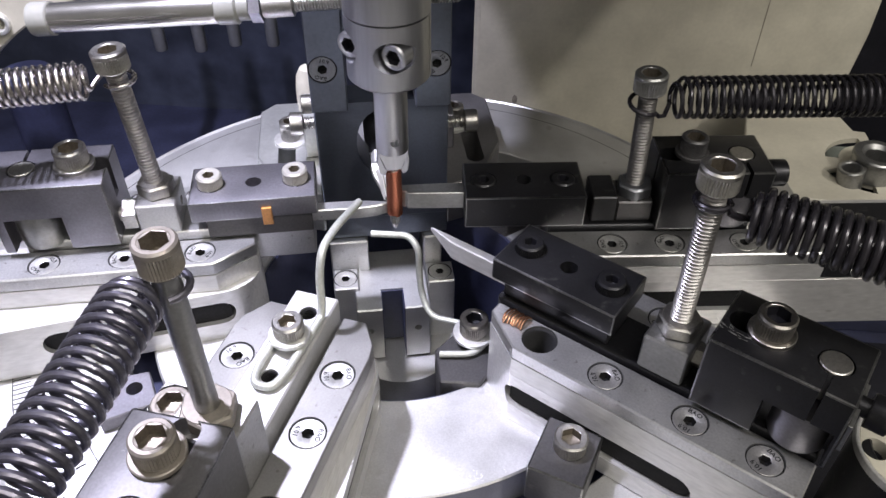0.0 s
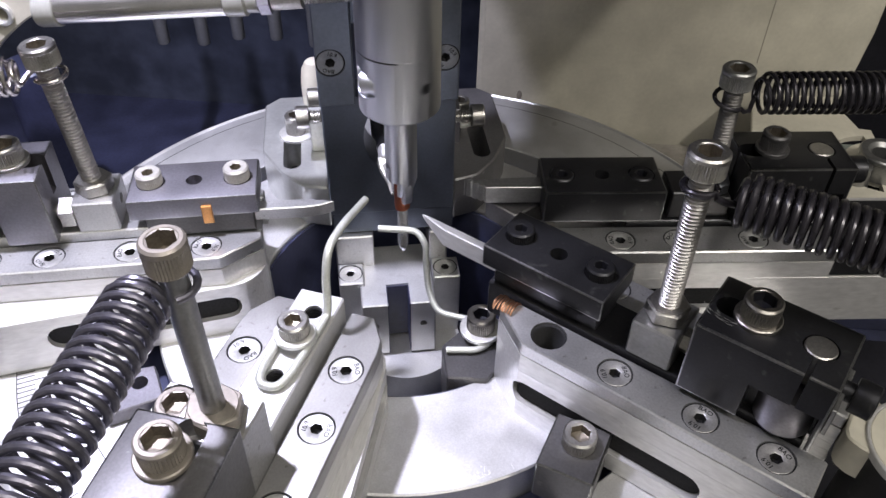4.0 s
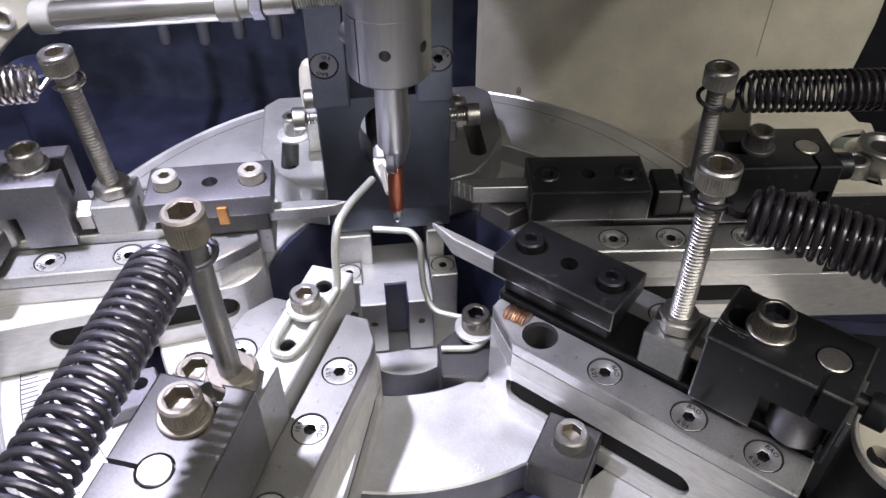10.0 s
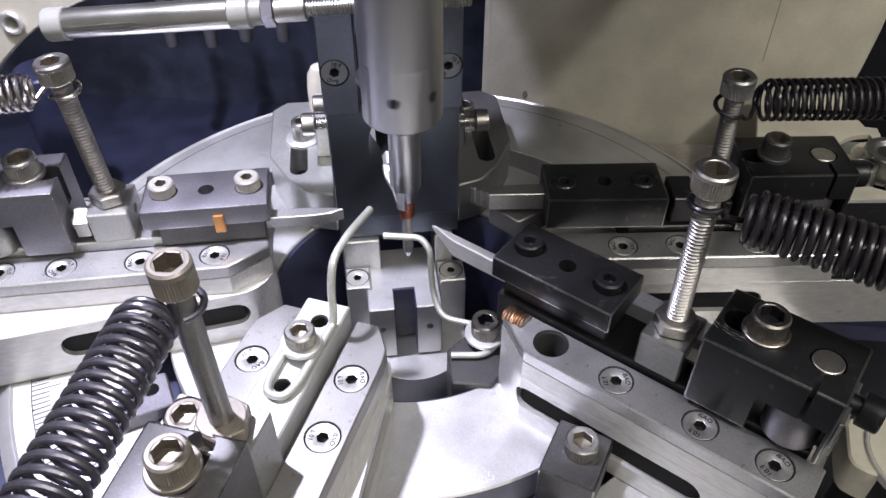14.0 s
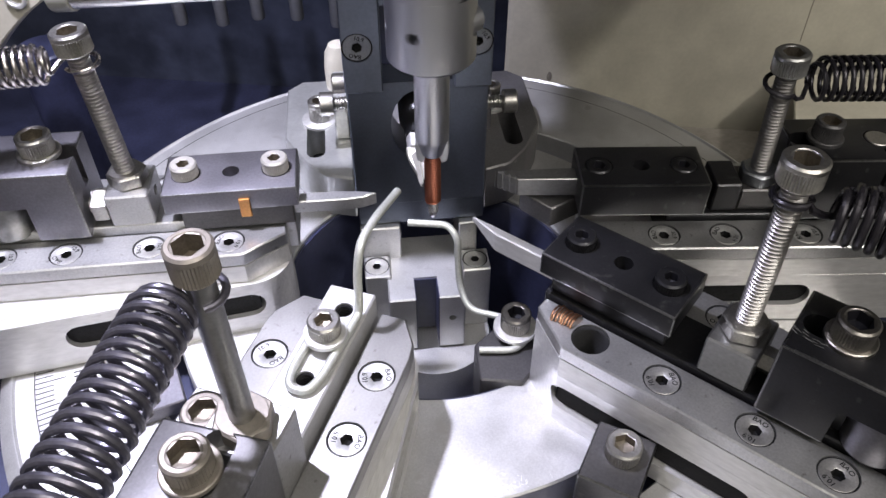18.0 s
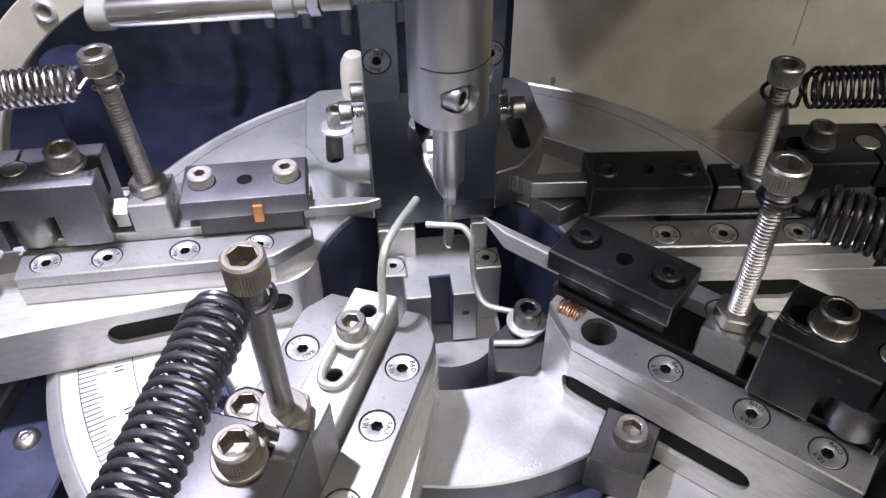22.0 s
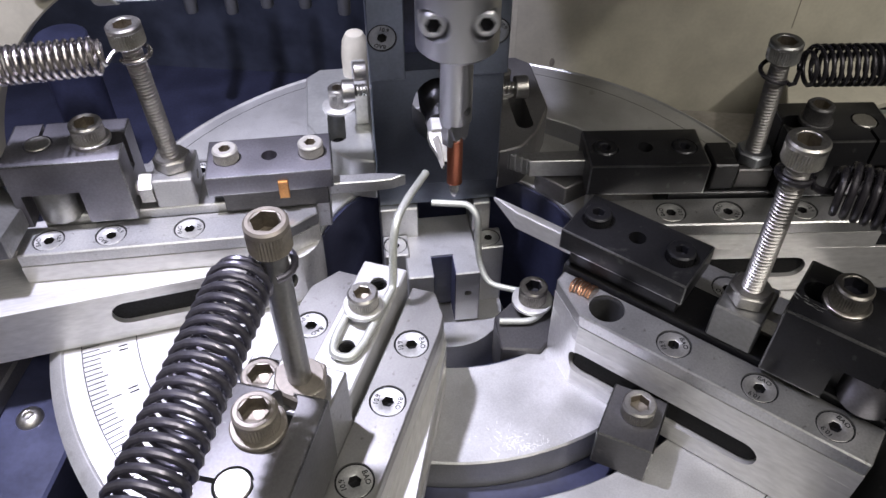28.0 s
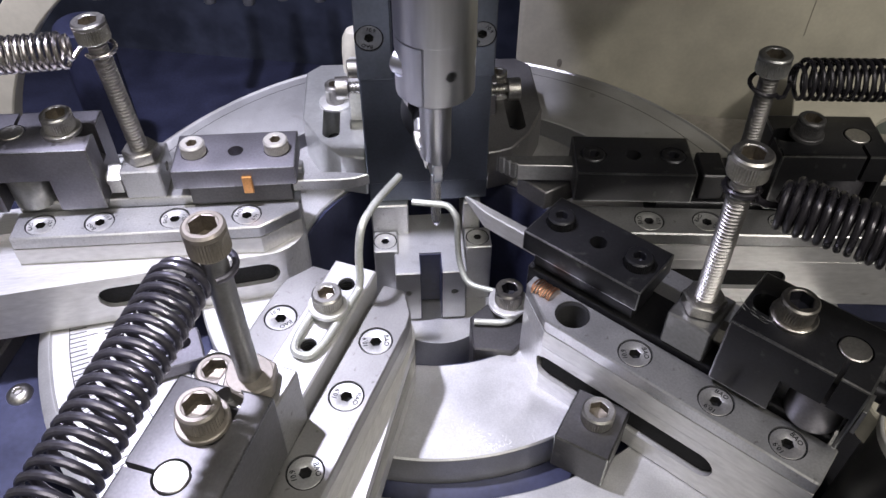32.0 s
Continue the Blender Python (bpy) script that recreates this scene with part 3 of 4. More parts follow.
def blade(outline, z0, z1):
    return solid(prism, outline, z0, z1, 0.35)


# front right slide
fr = thing("jaw_slide", "black oxide jaw slide with pointed jaw and threaded post", "slide", UNIT["FR"], "jaw slides")
part("slide_bar", solid(box, (56, -7.9, -11), (152, 7.9, 2.0), 0.4), BLACK, fr)
part("holder_base", solid(box, (57, -6.5, 2.0), (92, 6.5, 10), 0.3), BLACK, fr)
jaw_holder(fr, 54.5, 94, 10, 17.5, BLACK, BLACK, 2.9)
part("jaw", taper(blade([(60, -4.6), (60, 1.5), (49, 1.2), (31, 0.2), (25.2, -1.4), (36, -4.5)], 3.2, 10.0), lambda x, y, z: (x, y, z + (max(0, 36 - x) / 11 * 4.6 if z < 6 else -max(0, y + 2.2) * 0.9))), STEEL, fr, "pointed ground steel jaw")
part("post_block", solid(box, (102, -8, 2.0), (115, 8, 14.4), 0.5), JAW, fr)
part("push_screw", solid(lathe, [(3.6, 0, "hex"), (3.6, 4, "hex"), (2.4, 4), (2.4, 9)], None, 24), CHROME, fr, "", at(115, 0, 8.5, 0, 90, 0))
post_parts(fr, 108.3, 14.4, 61.6, -0.8)
front_clamp = clamp_block(fr, 118.5, 154, 26.5, 130.4, 146.2, BLACK, -1, bolt_mat=DUSKY, size=0.95)

def slot_scratches(u, z):
    rng = random.Random(3)
    bm = bmesh.new()
    for k in range(16):
        a, r, w = rng.uniform(3.5, 5.2), rng.uniform(5.2, 8.2), rng.uniform(0.03, 0.08)
        for step in range(3):
            p = [(u - 6 + (r + o) * math.cos(a + 0.09 * q), (r + o) * 0.8 * math.sin(a + 0.09 * q), z) for o, q in ((-w, step), (w, step), (w, step + 1), (-w, step + 1))]
            bm.faces.new([bm.verts.new(v) for v in p])
    return bm


tagged(part("scratches", slot_scratches(130.4, 26.53), ZINC, front_clamp, "pale scratches beside the slot"), kind="stuff")

# back right slide
br = thing("jaw_slide", "black oxide jaw slide with grooved blunt jaw", "slide", UNIT["BR"], "jaw slides")
part("slide_bar", solid(box, (82, -7.9, -11), (150, 7.9, 2.0), 0.4), BLACK, br)
part("holder_base", solid(box, (57, -8.5, 2.0), (92, 7, 8), 0.3), BLACK, br)
jaw_holder(br, 53.5, 93, 3.5, 15.6, BLACK, BLACK, 0.2)


def grooved_jaw():
    bm = solid(prism, [(27.8, 3.1), (35.2, -1.5), (58, -1.5), (58, 4.2), (48, 4.2)], 5.0, 11.6, 0.25)
    tools = []
    for k in range(4):
        u = 28.6 + k * 1.9
        n = 3.1 - (u - 27.8) * 0.62
        tools.append(solid(box, (u - 0.3, n - 3, 3), (u + 0.3, n + 0.9, 15), 0))
    return cut(bm, *tools)


part("jaw", grooved_jaw(), JAW, br, "grooved blunt steel jaw")
part("post_block", solid(box, (104.5, -6, 2.0), (116.5, 7, 10), 0.5), DULL, br)
part("spacer", solid(box, (96, -6.5, 2.0), (104.3, 6.5, 12.5), 0.5), BLACK, br)
post_parts(br, 110.8, 10, 48.6, -2.2, head_mat=JAW)
clamp_block(br, 117.0, 152, 25, 127.5, 144, BLACK, -1, bolt_mat=DULL, size=0.86)

# back left slide
bl = thing("jaw_slide", "blued steel jaw slide with slim jaw and copper strip", "slide", UNIT["BL"], "jaw slides")
part("slide_bar", solid(box, (42, -7.9, -11), (134, 7.9, 3.2), 0.4), STEEL_MATT, bl)
part("holder_base", solid(box, (42, -6, 0.6), (76, 9.4, 8), 0.3), DULL, bl)
jaw_holder(bl, 40, 80.5, 8, 15.4, BLUED, HEAD, 4.1)
part("jaw", blade([(46, 2.4), (46, 7.0), (26, 7.4), (20.5, 6.9), (15.8, 5.2), (20.0, 4.0), (27, 3.0)], 2.4, 7.0), STEEL_MATT, bl, "slim pointed steel jaw")
part("copper_strip", solid(prism, [(54.5, 9.9), (57.8, 9.9), (57.8, 10.9), (54.5, 10.9)], 5.6, 12.6, 0.2), COPPER_CLIP, bl, "small bent copper strip")
part("post_block", cut(solid(box, (84.5, -8, 3.2), (97.5, 8, 14.6), 0.5), solid(lathe, [(1.8, 80), (1.8, 90)], Matrix.Translation((0, -1, 9.5)) @ Matrix.Rotation(radians(90), 4, "Y"), 24)), STEEL_MATT, bl)
part("push_screw", solid(lathe, [(5.2, 0, "hex"), (5.4, 0.4, "hex"), (5.4, 4.2, "hex"), (2.4, 4.3), (2.4, 9)], None, 24), BOLT_GREY, bl, "bright hexagon push screw", at(97.8, 3, 8.6, 0, 90, 0) @ at(0, 0, 0, 0, 0, 30))
post_parts(bl, 91.0, 14.6, 59.0)
clamp_block(bl, 103.5, 139, 26.6, 113.5, 129.5, BLUED, 1, slit=-1)

# front left slide
fl = thing("wire_slide", "bright steel slide with a bent guide rod", "slide", UNIT["FL"], "jaw slides")


def guide_bar():
    bm = solid(prism, [(46.8, -7.4), (98, -7.4), (98, 6.3), (46.8, 6.3)], -9, 5, 0.5)
    return cut(bm, solid(lathe, [(2.6, -8), (2.6, 6)], Matrix.Translation((55.0, 0.0, 0)), 28), solid(lathe, [(2.4, -8), (2.4, 6)], Matrix.Translation((79.5, -0.3, 0)), 28))


part("guide_bar", guide_bar(), BAR, fl, "white-lit milled bar")
for u, n, hole_r in ((55.0, 0.0, 2.55), (79.5, -0.3, 2.35)):
    part("threaded_hole", thread_lining(hole_r, 9), MARK_SHADE, fl, "threaded hole lined black for its shade", at(u, n, 5.0))
# Bar toned dark to paint the shadow along the channel.
part("lower_bar", solid(box, (50, -8.2, -11.5), (140, 8.2, -9.05), 0.2), DULL, fl)
rod_path = rounded([(66.5, -3.9, 6.6), (79.0, -3.9, 6.6), (84.3, -2.5, 6.6), (84.3, 2.5, 6.6), (79.0, 4.3, 6.6), (56.5, 5.0, 6.6), (55.2, 5.0, 10), (54.8, 5.0, 20.0), (51.4, 5.0, 28.2), (41.0, 5.0, 27.9), (23.9, 5.0, 23.9)], 4.0, 6)
part("guide_rod", solid(sweep, rod_path, 1.18, 12), ROD, fl, "bent zinc-plated rod")
part("washer", solid(lathe, [(5.8, 0), (5.8, 1.2), (5.5, 1.4), (2.5, 1.4)], None, 32), ZINC, fl, "", at(67.0, 0.2, 8.1))
part("cap_screw", cap_screw(4.3, 4.6, 2.2), CHROME, fl, "knurled socket cap screw", at(67.0, 0.2, 9.5, 0, 0, 10))
part("post_block", solid(box, (98, -8.5, -9), (113, 8.5, 21), 0.5), STEEL_MATT, fl)
part("side_lug", cut(solid(box, (99, -16, 0.6), (112.5, -8.6, 20.6), 0.6), solid(lathe, [(5.3, 12), (5.3, 23)], Matrix.Translation((104.5, -11.2, 0)), 36)), STEEL_MATT, fl, "lug beside the post")
part("lug_screw", cap_screw(4.9, 5.0, 2.9), HEAD_WARM, fl, "sunken socket cap screw", at(104.5, -11.2, 15.8, 0, 0, 20))
post_parts(fl, 105.5, 21.0, 68.5, 1.0, False, HEAD_WARM, (4.4, 7.0))
clamp_block(fl, 111, 147, 27, 121.3, 135.5, GREYED, -1, -14.8, 9.6, 4.0, -3.0, slot_off=2.6, bolt_mat=HEAD_WARM)

# springs, each hooked under a post's head
springs = [
    (spring("black coiled extension spring hooked under a post head", 60, 6.2, 2.32, 0.92, SPRING), "FR", at(113.6, 1.5, 57.0, 0, 1, 8)),
    (spring("black coiled extension spring hooked under a post head", 90, 6.0, 2.5, 0.72, SPRING, drop=7.0), "BR", at(114.3, 0, 46.0, 0, 0, 0)),
    (spring("bare steel coiled extension spring hooked under a post head", 70, 5.0, 2.15, 0.74, SPRING_STEEL), "BL", at(98.5, 0.5, 56.0, 0, 0, 5)),
    (spring("thick black coiled extension spring hooked under a post head", 84, 5.7, 2.68, 0.82, SPRING_HAZED, (-1.0, 4.4)), "FL", at(107.0, -5.0, 63.5, 0, 0, 8.5)),
]
for ob, unit, local in springs:
    ob.matrix_basis = UNIT[unit] @ local

# copper strands tucked under the front right slide
ends = thing("copper_wire_ends", "short bright copper wire strands under a black slide", "wire scrap", UNIT["FR"])
rng = random.Random(11)
for k in range(8):
    off, reach = (k - 3.5) * 0.9, 2.5 + rng.uniform(-0.3, 0.5)
    strand = [(-reach - 0.3, off + rng.uniform(-0.3, 0.3), -0.2), (-reach * 0.6, off + 0.1, 0.9 + rng.uniform(0, 0.3)), (0.2, off, 1.3), (reach * 0.7, off - 0.25, 1.0 + rng.uniform(0, 0.4)), (reach, off - 0.5 + rng.uniform(-0.4, 0.4), 0.2)]
    part("wire_end", solid(sweep, rounded(strand, 1.2, 3), rng.uniform(0.3, 0.37), 8), COPPER_END, ends, "", at(65.2, -12.0, 0.5, 0, 0, 92))

# stop block beside the front right arm
stop = thing("stop_block", "dark steel stop block with a bright cap screw on the table", "stop block", at(65.5, -76.0, 0, 0, 0, -20))
part("block", wear_edges(solid(box, (-8.2, -9.5, -33.4), (8.2, 9.5, -18), 0.5)), DULL, stop)
part("cap_screw", cap_screw(4.8, 5.0, 2.6), CHROME, stop, "bright socket cap screw", at(0.5, 1.8, -18, 0, 0, 10))

# ---- column behind the spindle ----
COL = at(AX, 0, 0, 0, 0, 12.7)
column = thing("machine_column", "dark steel column plate with round opening and side cheeks", "machine column", COL)
plate = solid(box, (-25.4, 34.5, -27), (22.8, 52, 190), 0.5)
oval = [(9.6 * math.cos(radians(a)) - 1.4, 14 * math.sin(radians(a)) + 8) for a in range(0, 360, 12)]
hole = bmesh.new()
prism(hole, oval, -60, -30, 0)
bmesh.ops.rotate(hole, matrix=Matrix.Rotation(radians(90), 3, "X"), verts=hole.verts)
part("plate", cut(plate, hole, solid(box, (-12.9, 30, 25.5), (10.4, 48, 54.4), 0)), COLUMN, column)
# Dark panel added to paint the depth shade of the recess.
part("recess_shade", solid(box, (-12.8, 46.5, 25.6), (10.3, 47.8, 54.3), 0.1), NAVY, column, "dark panel for the shade in the recess")
for x0, x1, z0 in ((-25.6, -13.1, 24.4), (10.6, 23.0, 24.4)):
    xs = -20.6 if x0 < 0 else 18.1
    cone = solid(lathe, [(2.6, -6), (2.6, -3.6), (5.0, -1.5), (5.05, 1)], Matrix.Translation((xs, 30.6, 41.0)) @ Matrix.Rotation(radians(90), 4, "X"), 40)
    part("cheek", cut(solid(box, (x0, 30.6, z0), (x1, 34.4, 190), 0.4), cone), COLUMN, column, "raised steel cheek")
part("bridge", solid(box, (-13.05, 30.7, 54.6), (-6.2, 34.4, 190), 0.3), COLUMN, column)
part("bridge", solid(box, (7.1, 30.7, 54.6), (10.55, 34.4, 190), 0.3), COLUMN, column)
for x in (-20.6, 18.1):
    ob = csk(column, x, 30.6, 41.0, 0, True, ME_CSK_DARK)
    ob.matrix_basis = at(x, 30.7, 41.0, 90, 15 if x < 0 else 50, 0)

nozzle = thing("wire_nozzle", "cream ceramic wire nozzle in the column's opening", "nozzle", COL)
NOZ = at(-1.6, 36, 12, 111, 0, 0)
part("nozzle_tube", solid(lathe, [(6.6, -6), (6.6, 3), (5.2, 6), (5.2, 10.0), (3.0, 10.4)], None, 32), BLACK, nozzle, "dark steel nozzle tube", NOZ)
part("nozzle_body", solid(prism, [(-4.2, -3.2), (4.2, -3.2), (4.8, 0.5), (3.6, 3.4), (-3.6, 3.4), (-4.8, 0.5)], 9.4, 15.4, 0.3), STEEL, nozzle, "faceted bright nozzle body", NOZ)
beak = solid(prism, [(-5.2, 15.0), (5.2, 15.0), (4.6, 19.0), (1.3, 27.2), (-1.3, 27.2), (-4.6, 19.0)], -2.4, 2.4, 0.3)
taper(beak, lambda x, y, z: (x, z * (1.0 if y < 18 else 0.55), y))
bmesh.ops.recalc_face_normals(beak, faces=beak.faces)
part("nozzle_tip", beak, CLAW, nozzle, "pale tapering nozzle tip", NOZ)
for k in range(4):
    petal = solid(prism, [(-1.5, 16.5), (1.5, 16.5), (0.55, 27.9), (-0.55, 27.9)], 0, 0.55, 0.12)
    part("claw", petal, CLAW, nozzle, "thin splayed claw", NOZ @ at(0, 0, 0, 0, 0, 45 + 90 * k) @ at(0, -6.9, 1.6) @ at(0, 0, 0, 78, 0, 0))
# Black disc painted as the darkness of the tip's bore.
part("nozzle_eye", solid(lathe, [(0.9, 27.0), (0.9, 27.5), (0.5, 27.6)], None, 16), DARK, nozzle, "", NOZ)

lower = thing("lower_block", "milled steel centring block with a square slot below the spindle", "machine block", COL)
tail = solid(box, (-16.2, 9.5, -83), (13.2, 45, -54), 0.5)
slot = solid(box, (-6.0, 5, -90), (3.2, 21.0, -40), 0)
side_l = solid(lathe, [(1.45, 0), (1.45, 14)], Matrix.Translation((-11.2, 18, -66)) @ Matrix.Rotation(radians(90), 4, "X"), 20)
side_r = solid(lathe, [(1.45, 0), (1.45, 14)], Matrix.Translation((8.2, 18, -66)) @ Matrix.Rotation(radians(90), 4, "X"), 20)
part("slotted_block", cut(tail, slot, side_l, side_r), DISC, lower)
# Thin dark blue sheets over the steel walls paint the slot's shade.
part("slot_back_shade", solid(box, (-5.9, 20.4, -82.9), (3.1, 20.9, -54.6), 0.1), NAVY, lower, "dark blue sheet for the shade in the slot")
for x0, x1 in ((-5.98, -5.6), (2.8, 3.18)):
    part("slot_side_shade", solid(box, (x0, 9.8, -82.9), (x1, 20.3, -54.6), 0.1), NAVY, lower)
for x0, x1, xs in ((-24.6, -14.5, -19.8), (13.7, 24.6, 19.1)):
    foot = cut(solid(box, (x0, 21, -98), (x1, 33, -52), 0.5), solid(lathe, [(2.6, -58), (2.6, -55.6), (5.0, -53.5), (5.05, -51)], Matrix.Translation((xs, 27.3, 0)), 40))
    foot = part("screw_foot", foot, DISC, lower)
    csk(foot, xs, 27.3, -52.1, 30, False)
    part("shoulder", solid(box, (x0 - 0.5, 33.2, -98), (x1 + (5 if x0 < 0 else -4), 60, -38), 0.5), STEEL_MATT, lower)
part("bridge_bar", solid(box, (-25.0, 36, -37.8), (23, 60, -27.1), 0.3), COLUMN, lower)
part("spindle_foot", solid(lathe, [(25, -149), (25, -92), (22.5, -84)], Matrix.Translation((2, 19, 0)), 64), DISC, lower, "round satin steel foot")

# fixed hook rod beside the front right rail
hook = thing("hook_rod", "bent zinc-plated rod clamped by a cap screw and washer", "rod")
part("rod", solid(sweep, rounded([(0.2, -8.3, -0.6), (13.0, -8.0, -0.6), (16.4, -10.6, -4), (16.6, -11.2, -14), (17.4, -12.4, -23.0), (21.0, -17.4, -29.2), (36.0, -20.2, -29.3), (41.5, -27, -29.3), (37, -33, -29.3), (25.8, -34.1, -29.3)], 4.0, 6), 1.15, 12), ROD, hook)
part("support_block", solid(prism, [(24, -31), (37, -14), (52, -24), (40, -44), (27, -44.5)], -52, -30.8, 0.5), DULL, hook, "dark wedge-shaped support")
part("washer", solid(lathe, [(7.0, 0), (7.0, 1.2), (6.7, 1.4), (2.5, 1.4)], None, 32), ZINC, hook, "", at(36.6, -25.0, -28))
part("cap_screw", cap_screw(4.8, 6.4, 2.5), DUSKY, hook, "socket cap screw", at(36.6, -25.0, -26.6, 0, 0, 20))


# brackets at both sides of the column
def bracket(label, sign, x):
    ob = thing("side_bracket", label, "bracket", COL, "column brackets")
    out = [(0, 35), (sign * 10, 38), (sign * 18, 47), (sign * 26, 63), (sign * 26, 98), (sign * 20, 104), (0, 104)]
    bm = solid(prism, [(x + a, b) for a, b in out][::sign], -33, -14, 0.6)
    slot = solid(prism, [(x + sign * 14 + 3.6 * math.cos(radians(a)), 62 + (9 if math.sin(radians(a)) > 0 else -9) + 3.6 * math.sin(radians(a))) for a in range(0, 360, 15)], -40, -5, 0)
    part("foot", cut(bm, slot), GALV if sign < 0 else GREYED, ob, "slotted foot")
    # Black sheet hides the bright disc and paints the slot's shade.
    part("foot_slot_shade", solid(box, (x + sign * 14 - 4, 48, -33.2), (x + sign * 14 + 4, 76, -30.5), 0.2), DARK, ob, "black sheet for the shade in the slot")
    sx, sy = (x - 12.4, 73.5) if sign < 0 else (x + 8.5, 78)
    part("washer", solid(lathe, [(7.0, 0), (7.0, 1.2), (6.6, 1.4), (3.0, 1.4)], None, 32), ZINC, ob, "bright washer", at(sx, sy, -14))
    part("foot_screw", cap_screw(4.0, 8.5, 2.1), CHROME, ob, "", at(sx, sy, -12.6))
    run, low = (5.0, 5.0) if sign < 0 else (9.0, 1.5)
    part("side_screw", solid(lathe, thread_rings(2.5, 0, run) + [(4.4, run), (4.5, run + 0.3), (4.5, run + 4.6), (4.1, run + 5)], None, 28), CHROME, ob, "", at(x + sign * 0.5, 56, low, 0, 90 * sign, 0))
    part("upright", solid(box, (x + min(0.4 * sign, 6 * sign), 60, -14), (x + max(0.4 * sign, 6 * sign), 84, 2), 0.6), ZINC if sign < 0 else BLUED, ob)
    return ob


left_bracket = bracket("zinc-plated slotted bracket with bright screws", -1, -25.5)
bracket("dark slotted bracket with a side screw", 1, 22.9)

part("upper_screw", solid(lathe, [(3.6, 0), (3.7, 0.4), (3.7, 4.6), (3.3, 5)], None, 28), CHROME, left_bracket, "", at(-26, 60, 11, 0, -90, 0))
bumper = thing("cream_bumper", "rounded cream plastic bumper behind the column", "bumper", COL)
part("cap", solid(lathe, [(6.0, -39), (6.2, -38), (6.3, -12), (5.6, -5), (3.8, -1.4), (1, 0)], Matrix.Translation((-29.0, 100, 6.5)), 36), CREAM, bumper)

# ---- winding spindle and coil ----
spindle = thing("winding_spindle", "turned steel winding spindle with a set-screwed collar", "spindle", at(AX, 0, 48))
part("barrel", solid(lathe, [(12.38, 21.0), (12.4, 21.02), (12.4, 150), (12.2, 150.2)], None, 64), SPINDLE, spindle)


def clamp_axis(a):
    """Both clamp screws of the split collar lie along one direction."""
    q = radians(a - 90)
    return Matrix.Translation((10.2 * math.cos(q), 10.2 * math.sin(q), 11.5)) @ Matrix.Rotation(radians(47.5 - 90), 4, "Z") @ Matrix.Rotation(radians(90), 4, "Y")


def collar():
    bm = solid(lathe, [(11.2, 0), (12.4, 1.2), (12.4, 20.96), (12.38, 20.98)], None, 64)
    tools = [solid(lathe, [(4.7, -2.6), (4.7, 14)], clamp_axis(a), 28) for a in (0, 95)]
    for a in (192, 250):
        tools.append(solid(lathe, [(1.7, 5.5), (1.7, 16)], Matrix.Rotation(radians(a - 90), 4, "Z") @ Matrix.Translation((0, 0, 11.5)) @ Matrix.Rotation(radians(90), 4, "Y"), 28))
    arc = [radians(k - 90) for k in range(-52, 153, 6)]
    tools.append(solid(prism, [(10.4 * math.cos(q), 10.4 * math.sin(q)) for q in arc] + [(14 * math.cos(q), 14 * math.sin(q)) for q in arc[::-1]], 20.5, 22, 0))
    slit = solid(box, (10, -0.3, -1), (14, 0.3, 22), 0)
    bmesh.ops.rotate(slit, matrix=Matrix.Rotation(radians(152 - 90), 3, "Z"), verts=slit.verts)
    return cut(bm, *tools, slit)


part("collar", collar(), SPINDLE, spindle, "split clamp collar with drilled holes")
for a in (0, 95):
    part("clamp_screw", cap_screw(3.9, 4.8, 2.1, False), SPINDLE, spindle, "bright socket clamp screw", at(0, 0, 0) @ Matrix.Translation(clamp_axis(a).translation * MM) @ clamp_axis(a).to_3x3().to_4x4() @ at(0, 0, -2.4))


def shank():
    bm = solid(lathe, [(3.0, -33.0), (3.4, -32.5), (5.0, -27), (5.15, -26.5), (5.15, 0.5)], None, 40)
    return cut(bm, solid(lathe, [(1.5, 2), (1.5, 8)], Matrix.Translation((0, 0, -21)) @ Matrix.Rotation(radians(90), 4, "Y"), 20), solid(box, (2.3, -7, -40), (7, 7, -26.0), 0))


part("sleeve", shank(), SPINDLE, spindle, "tapered steel sleeve with a small hole and a flat")
for sign in (-1, 1):
    bm = solid(prism, [(y * sign, z) for y, z in ((3.0, -24), (4.7, -25), (5.2, -31), (4.6, -34.6), (3.0, -35.6), (2.2, -34))][::sign], -1.5, 1.5, 0.2)
    bmesh.ops.rotate(bm, matrix=Matrix.Rotation(radians(90), 3, "X"), verts=bm.verts)
    bmesh.ops.rotate(bm, matrix=Matrix.Rotation(radians(90), 3, "Z"), verts=bm.verts)
    part("prong", bm, SPINDLE, spindle, "flared steel prong")
part("mandrel", solid(lathe, [(0.25, -59.0), (0.6, -58.7), (1.75, -55.8), (1.85, -55.2), (1.85, -30)], None, 10), SPINDLE_BRIGHT, spindle, "bright pointed mandrel")

coil = thing("wire_coil", "tightly wound red copper wire coil on the mandrel", "wire coil", at(AX, 0, 48))
part("winding", solid(sweep, [(2.35 * math.cos(2 * math.pi * t / 16), 2.35 * math.sin(2 * math.pi * t / 16), t / 16 * 0.6) for t in range(16 * 30)], 0.29, 8), COPPER, coil)
part("winding_core", solid(lathe, [(2.2, 0.1), (2.2, 17.9)], None, 20), COPPER, coil)

# ---- unseen machine head above the view, added to cast the guard's shadow ----
head = thing("head_shadow_caster", "unseen dark machine head, added to shade the guard", "machine head")
part("casting", solid(box, (-19, -25, 130), (181, 165, 225), 3, 2), NAVY, head)

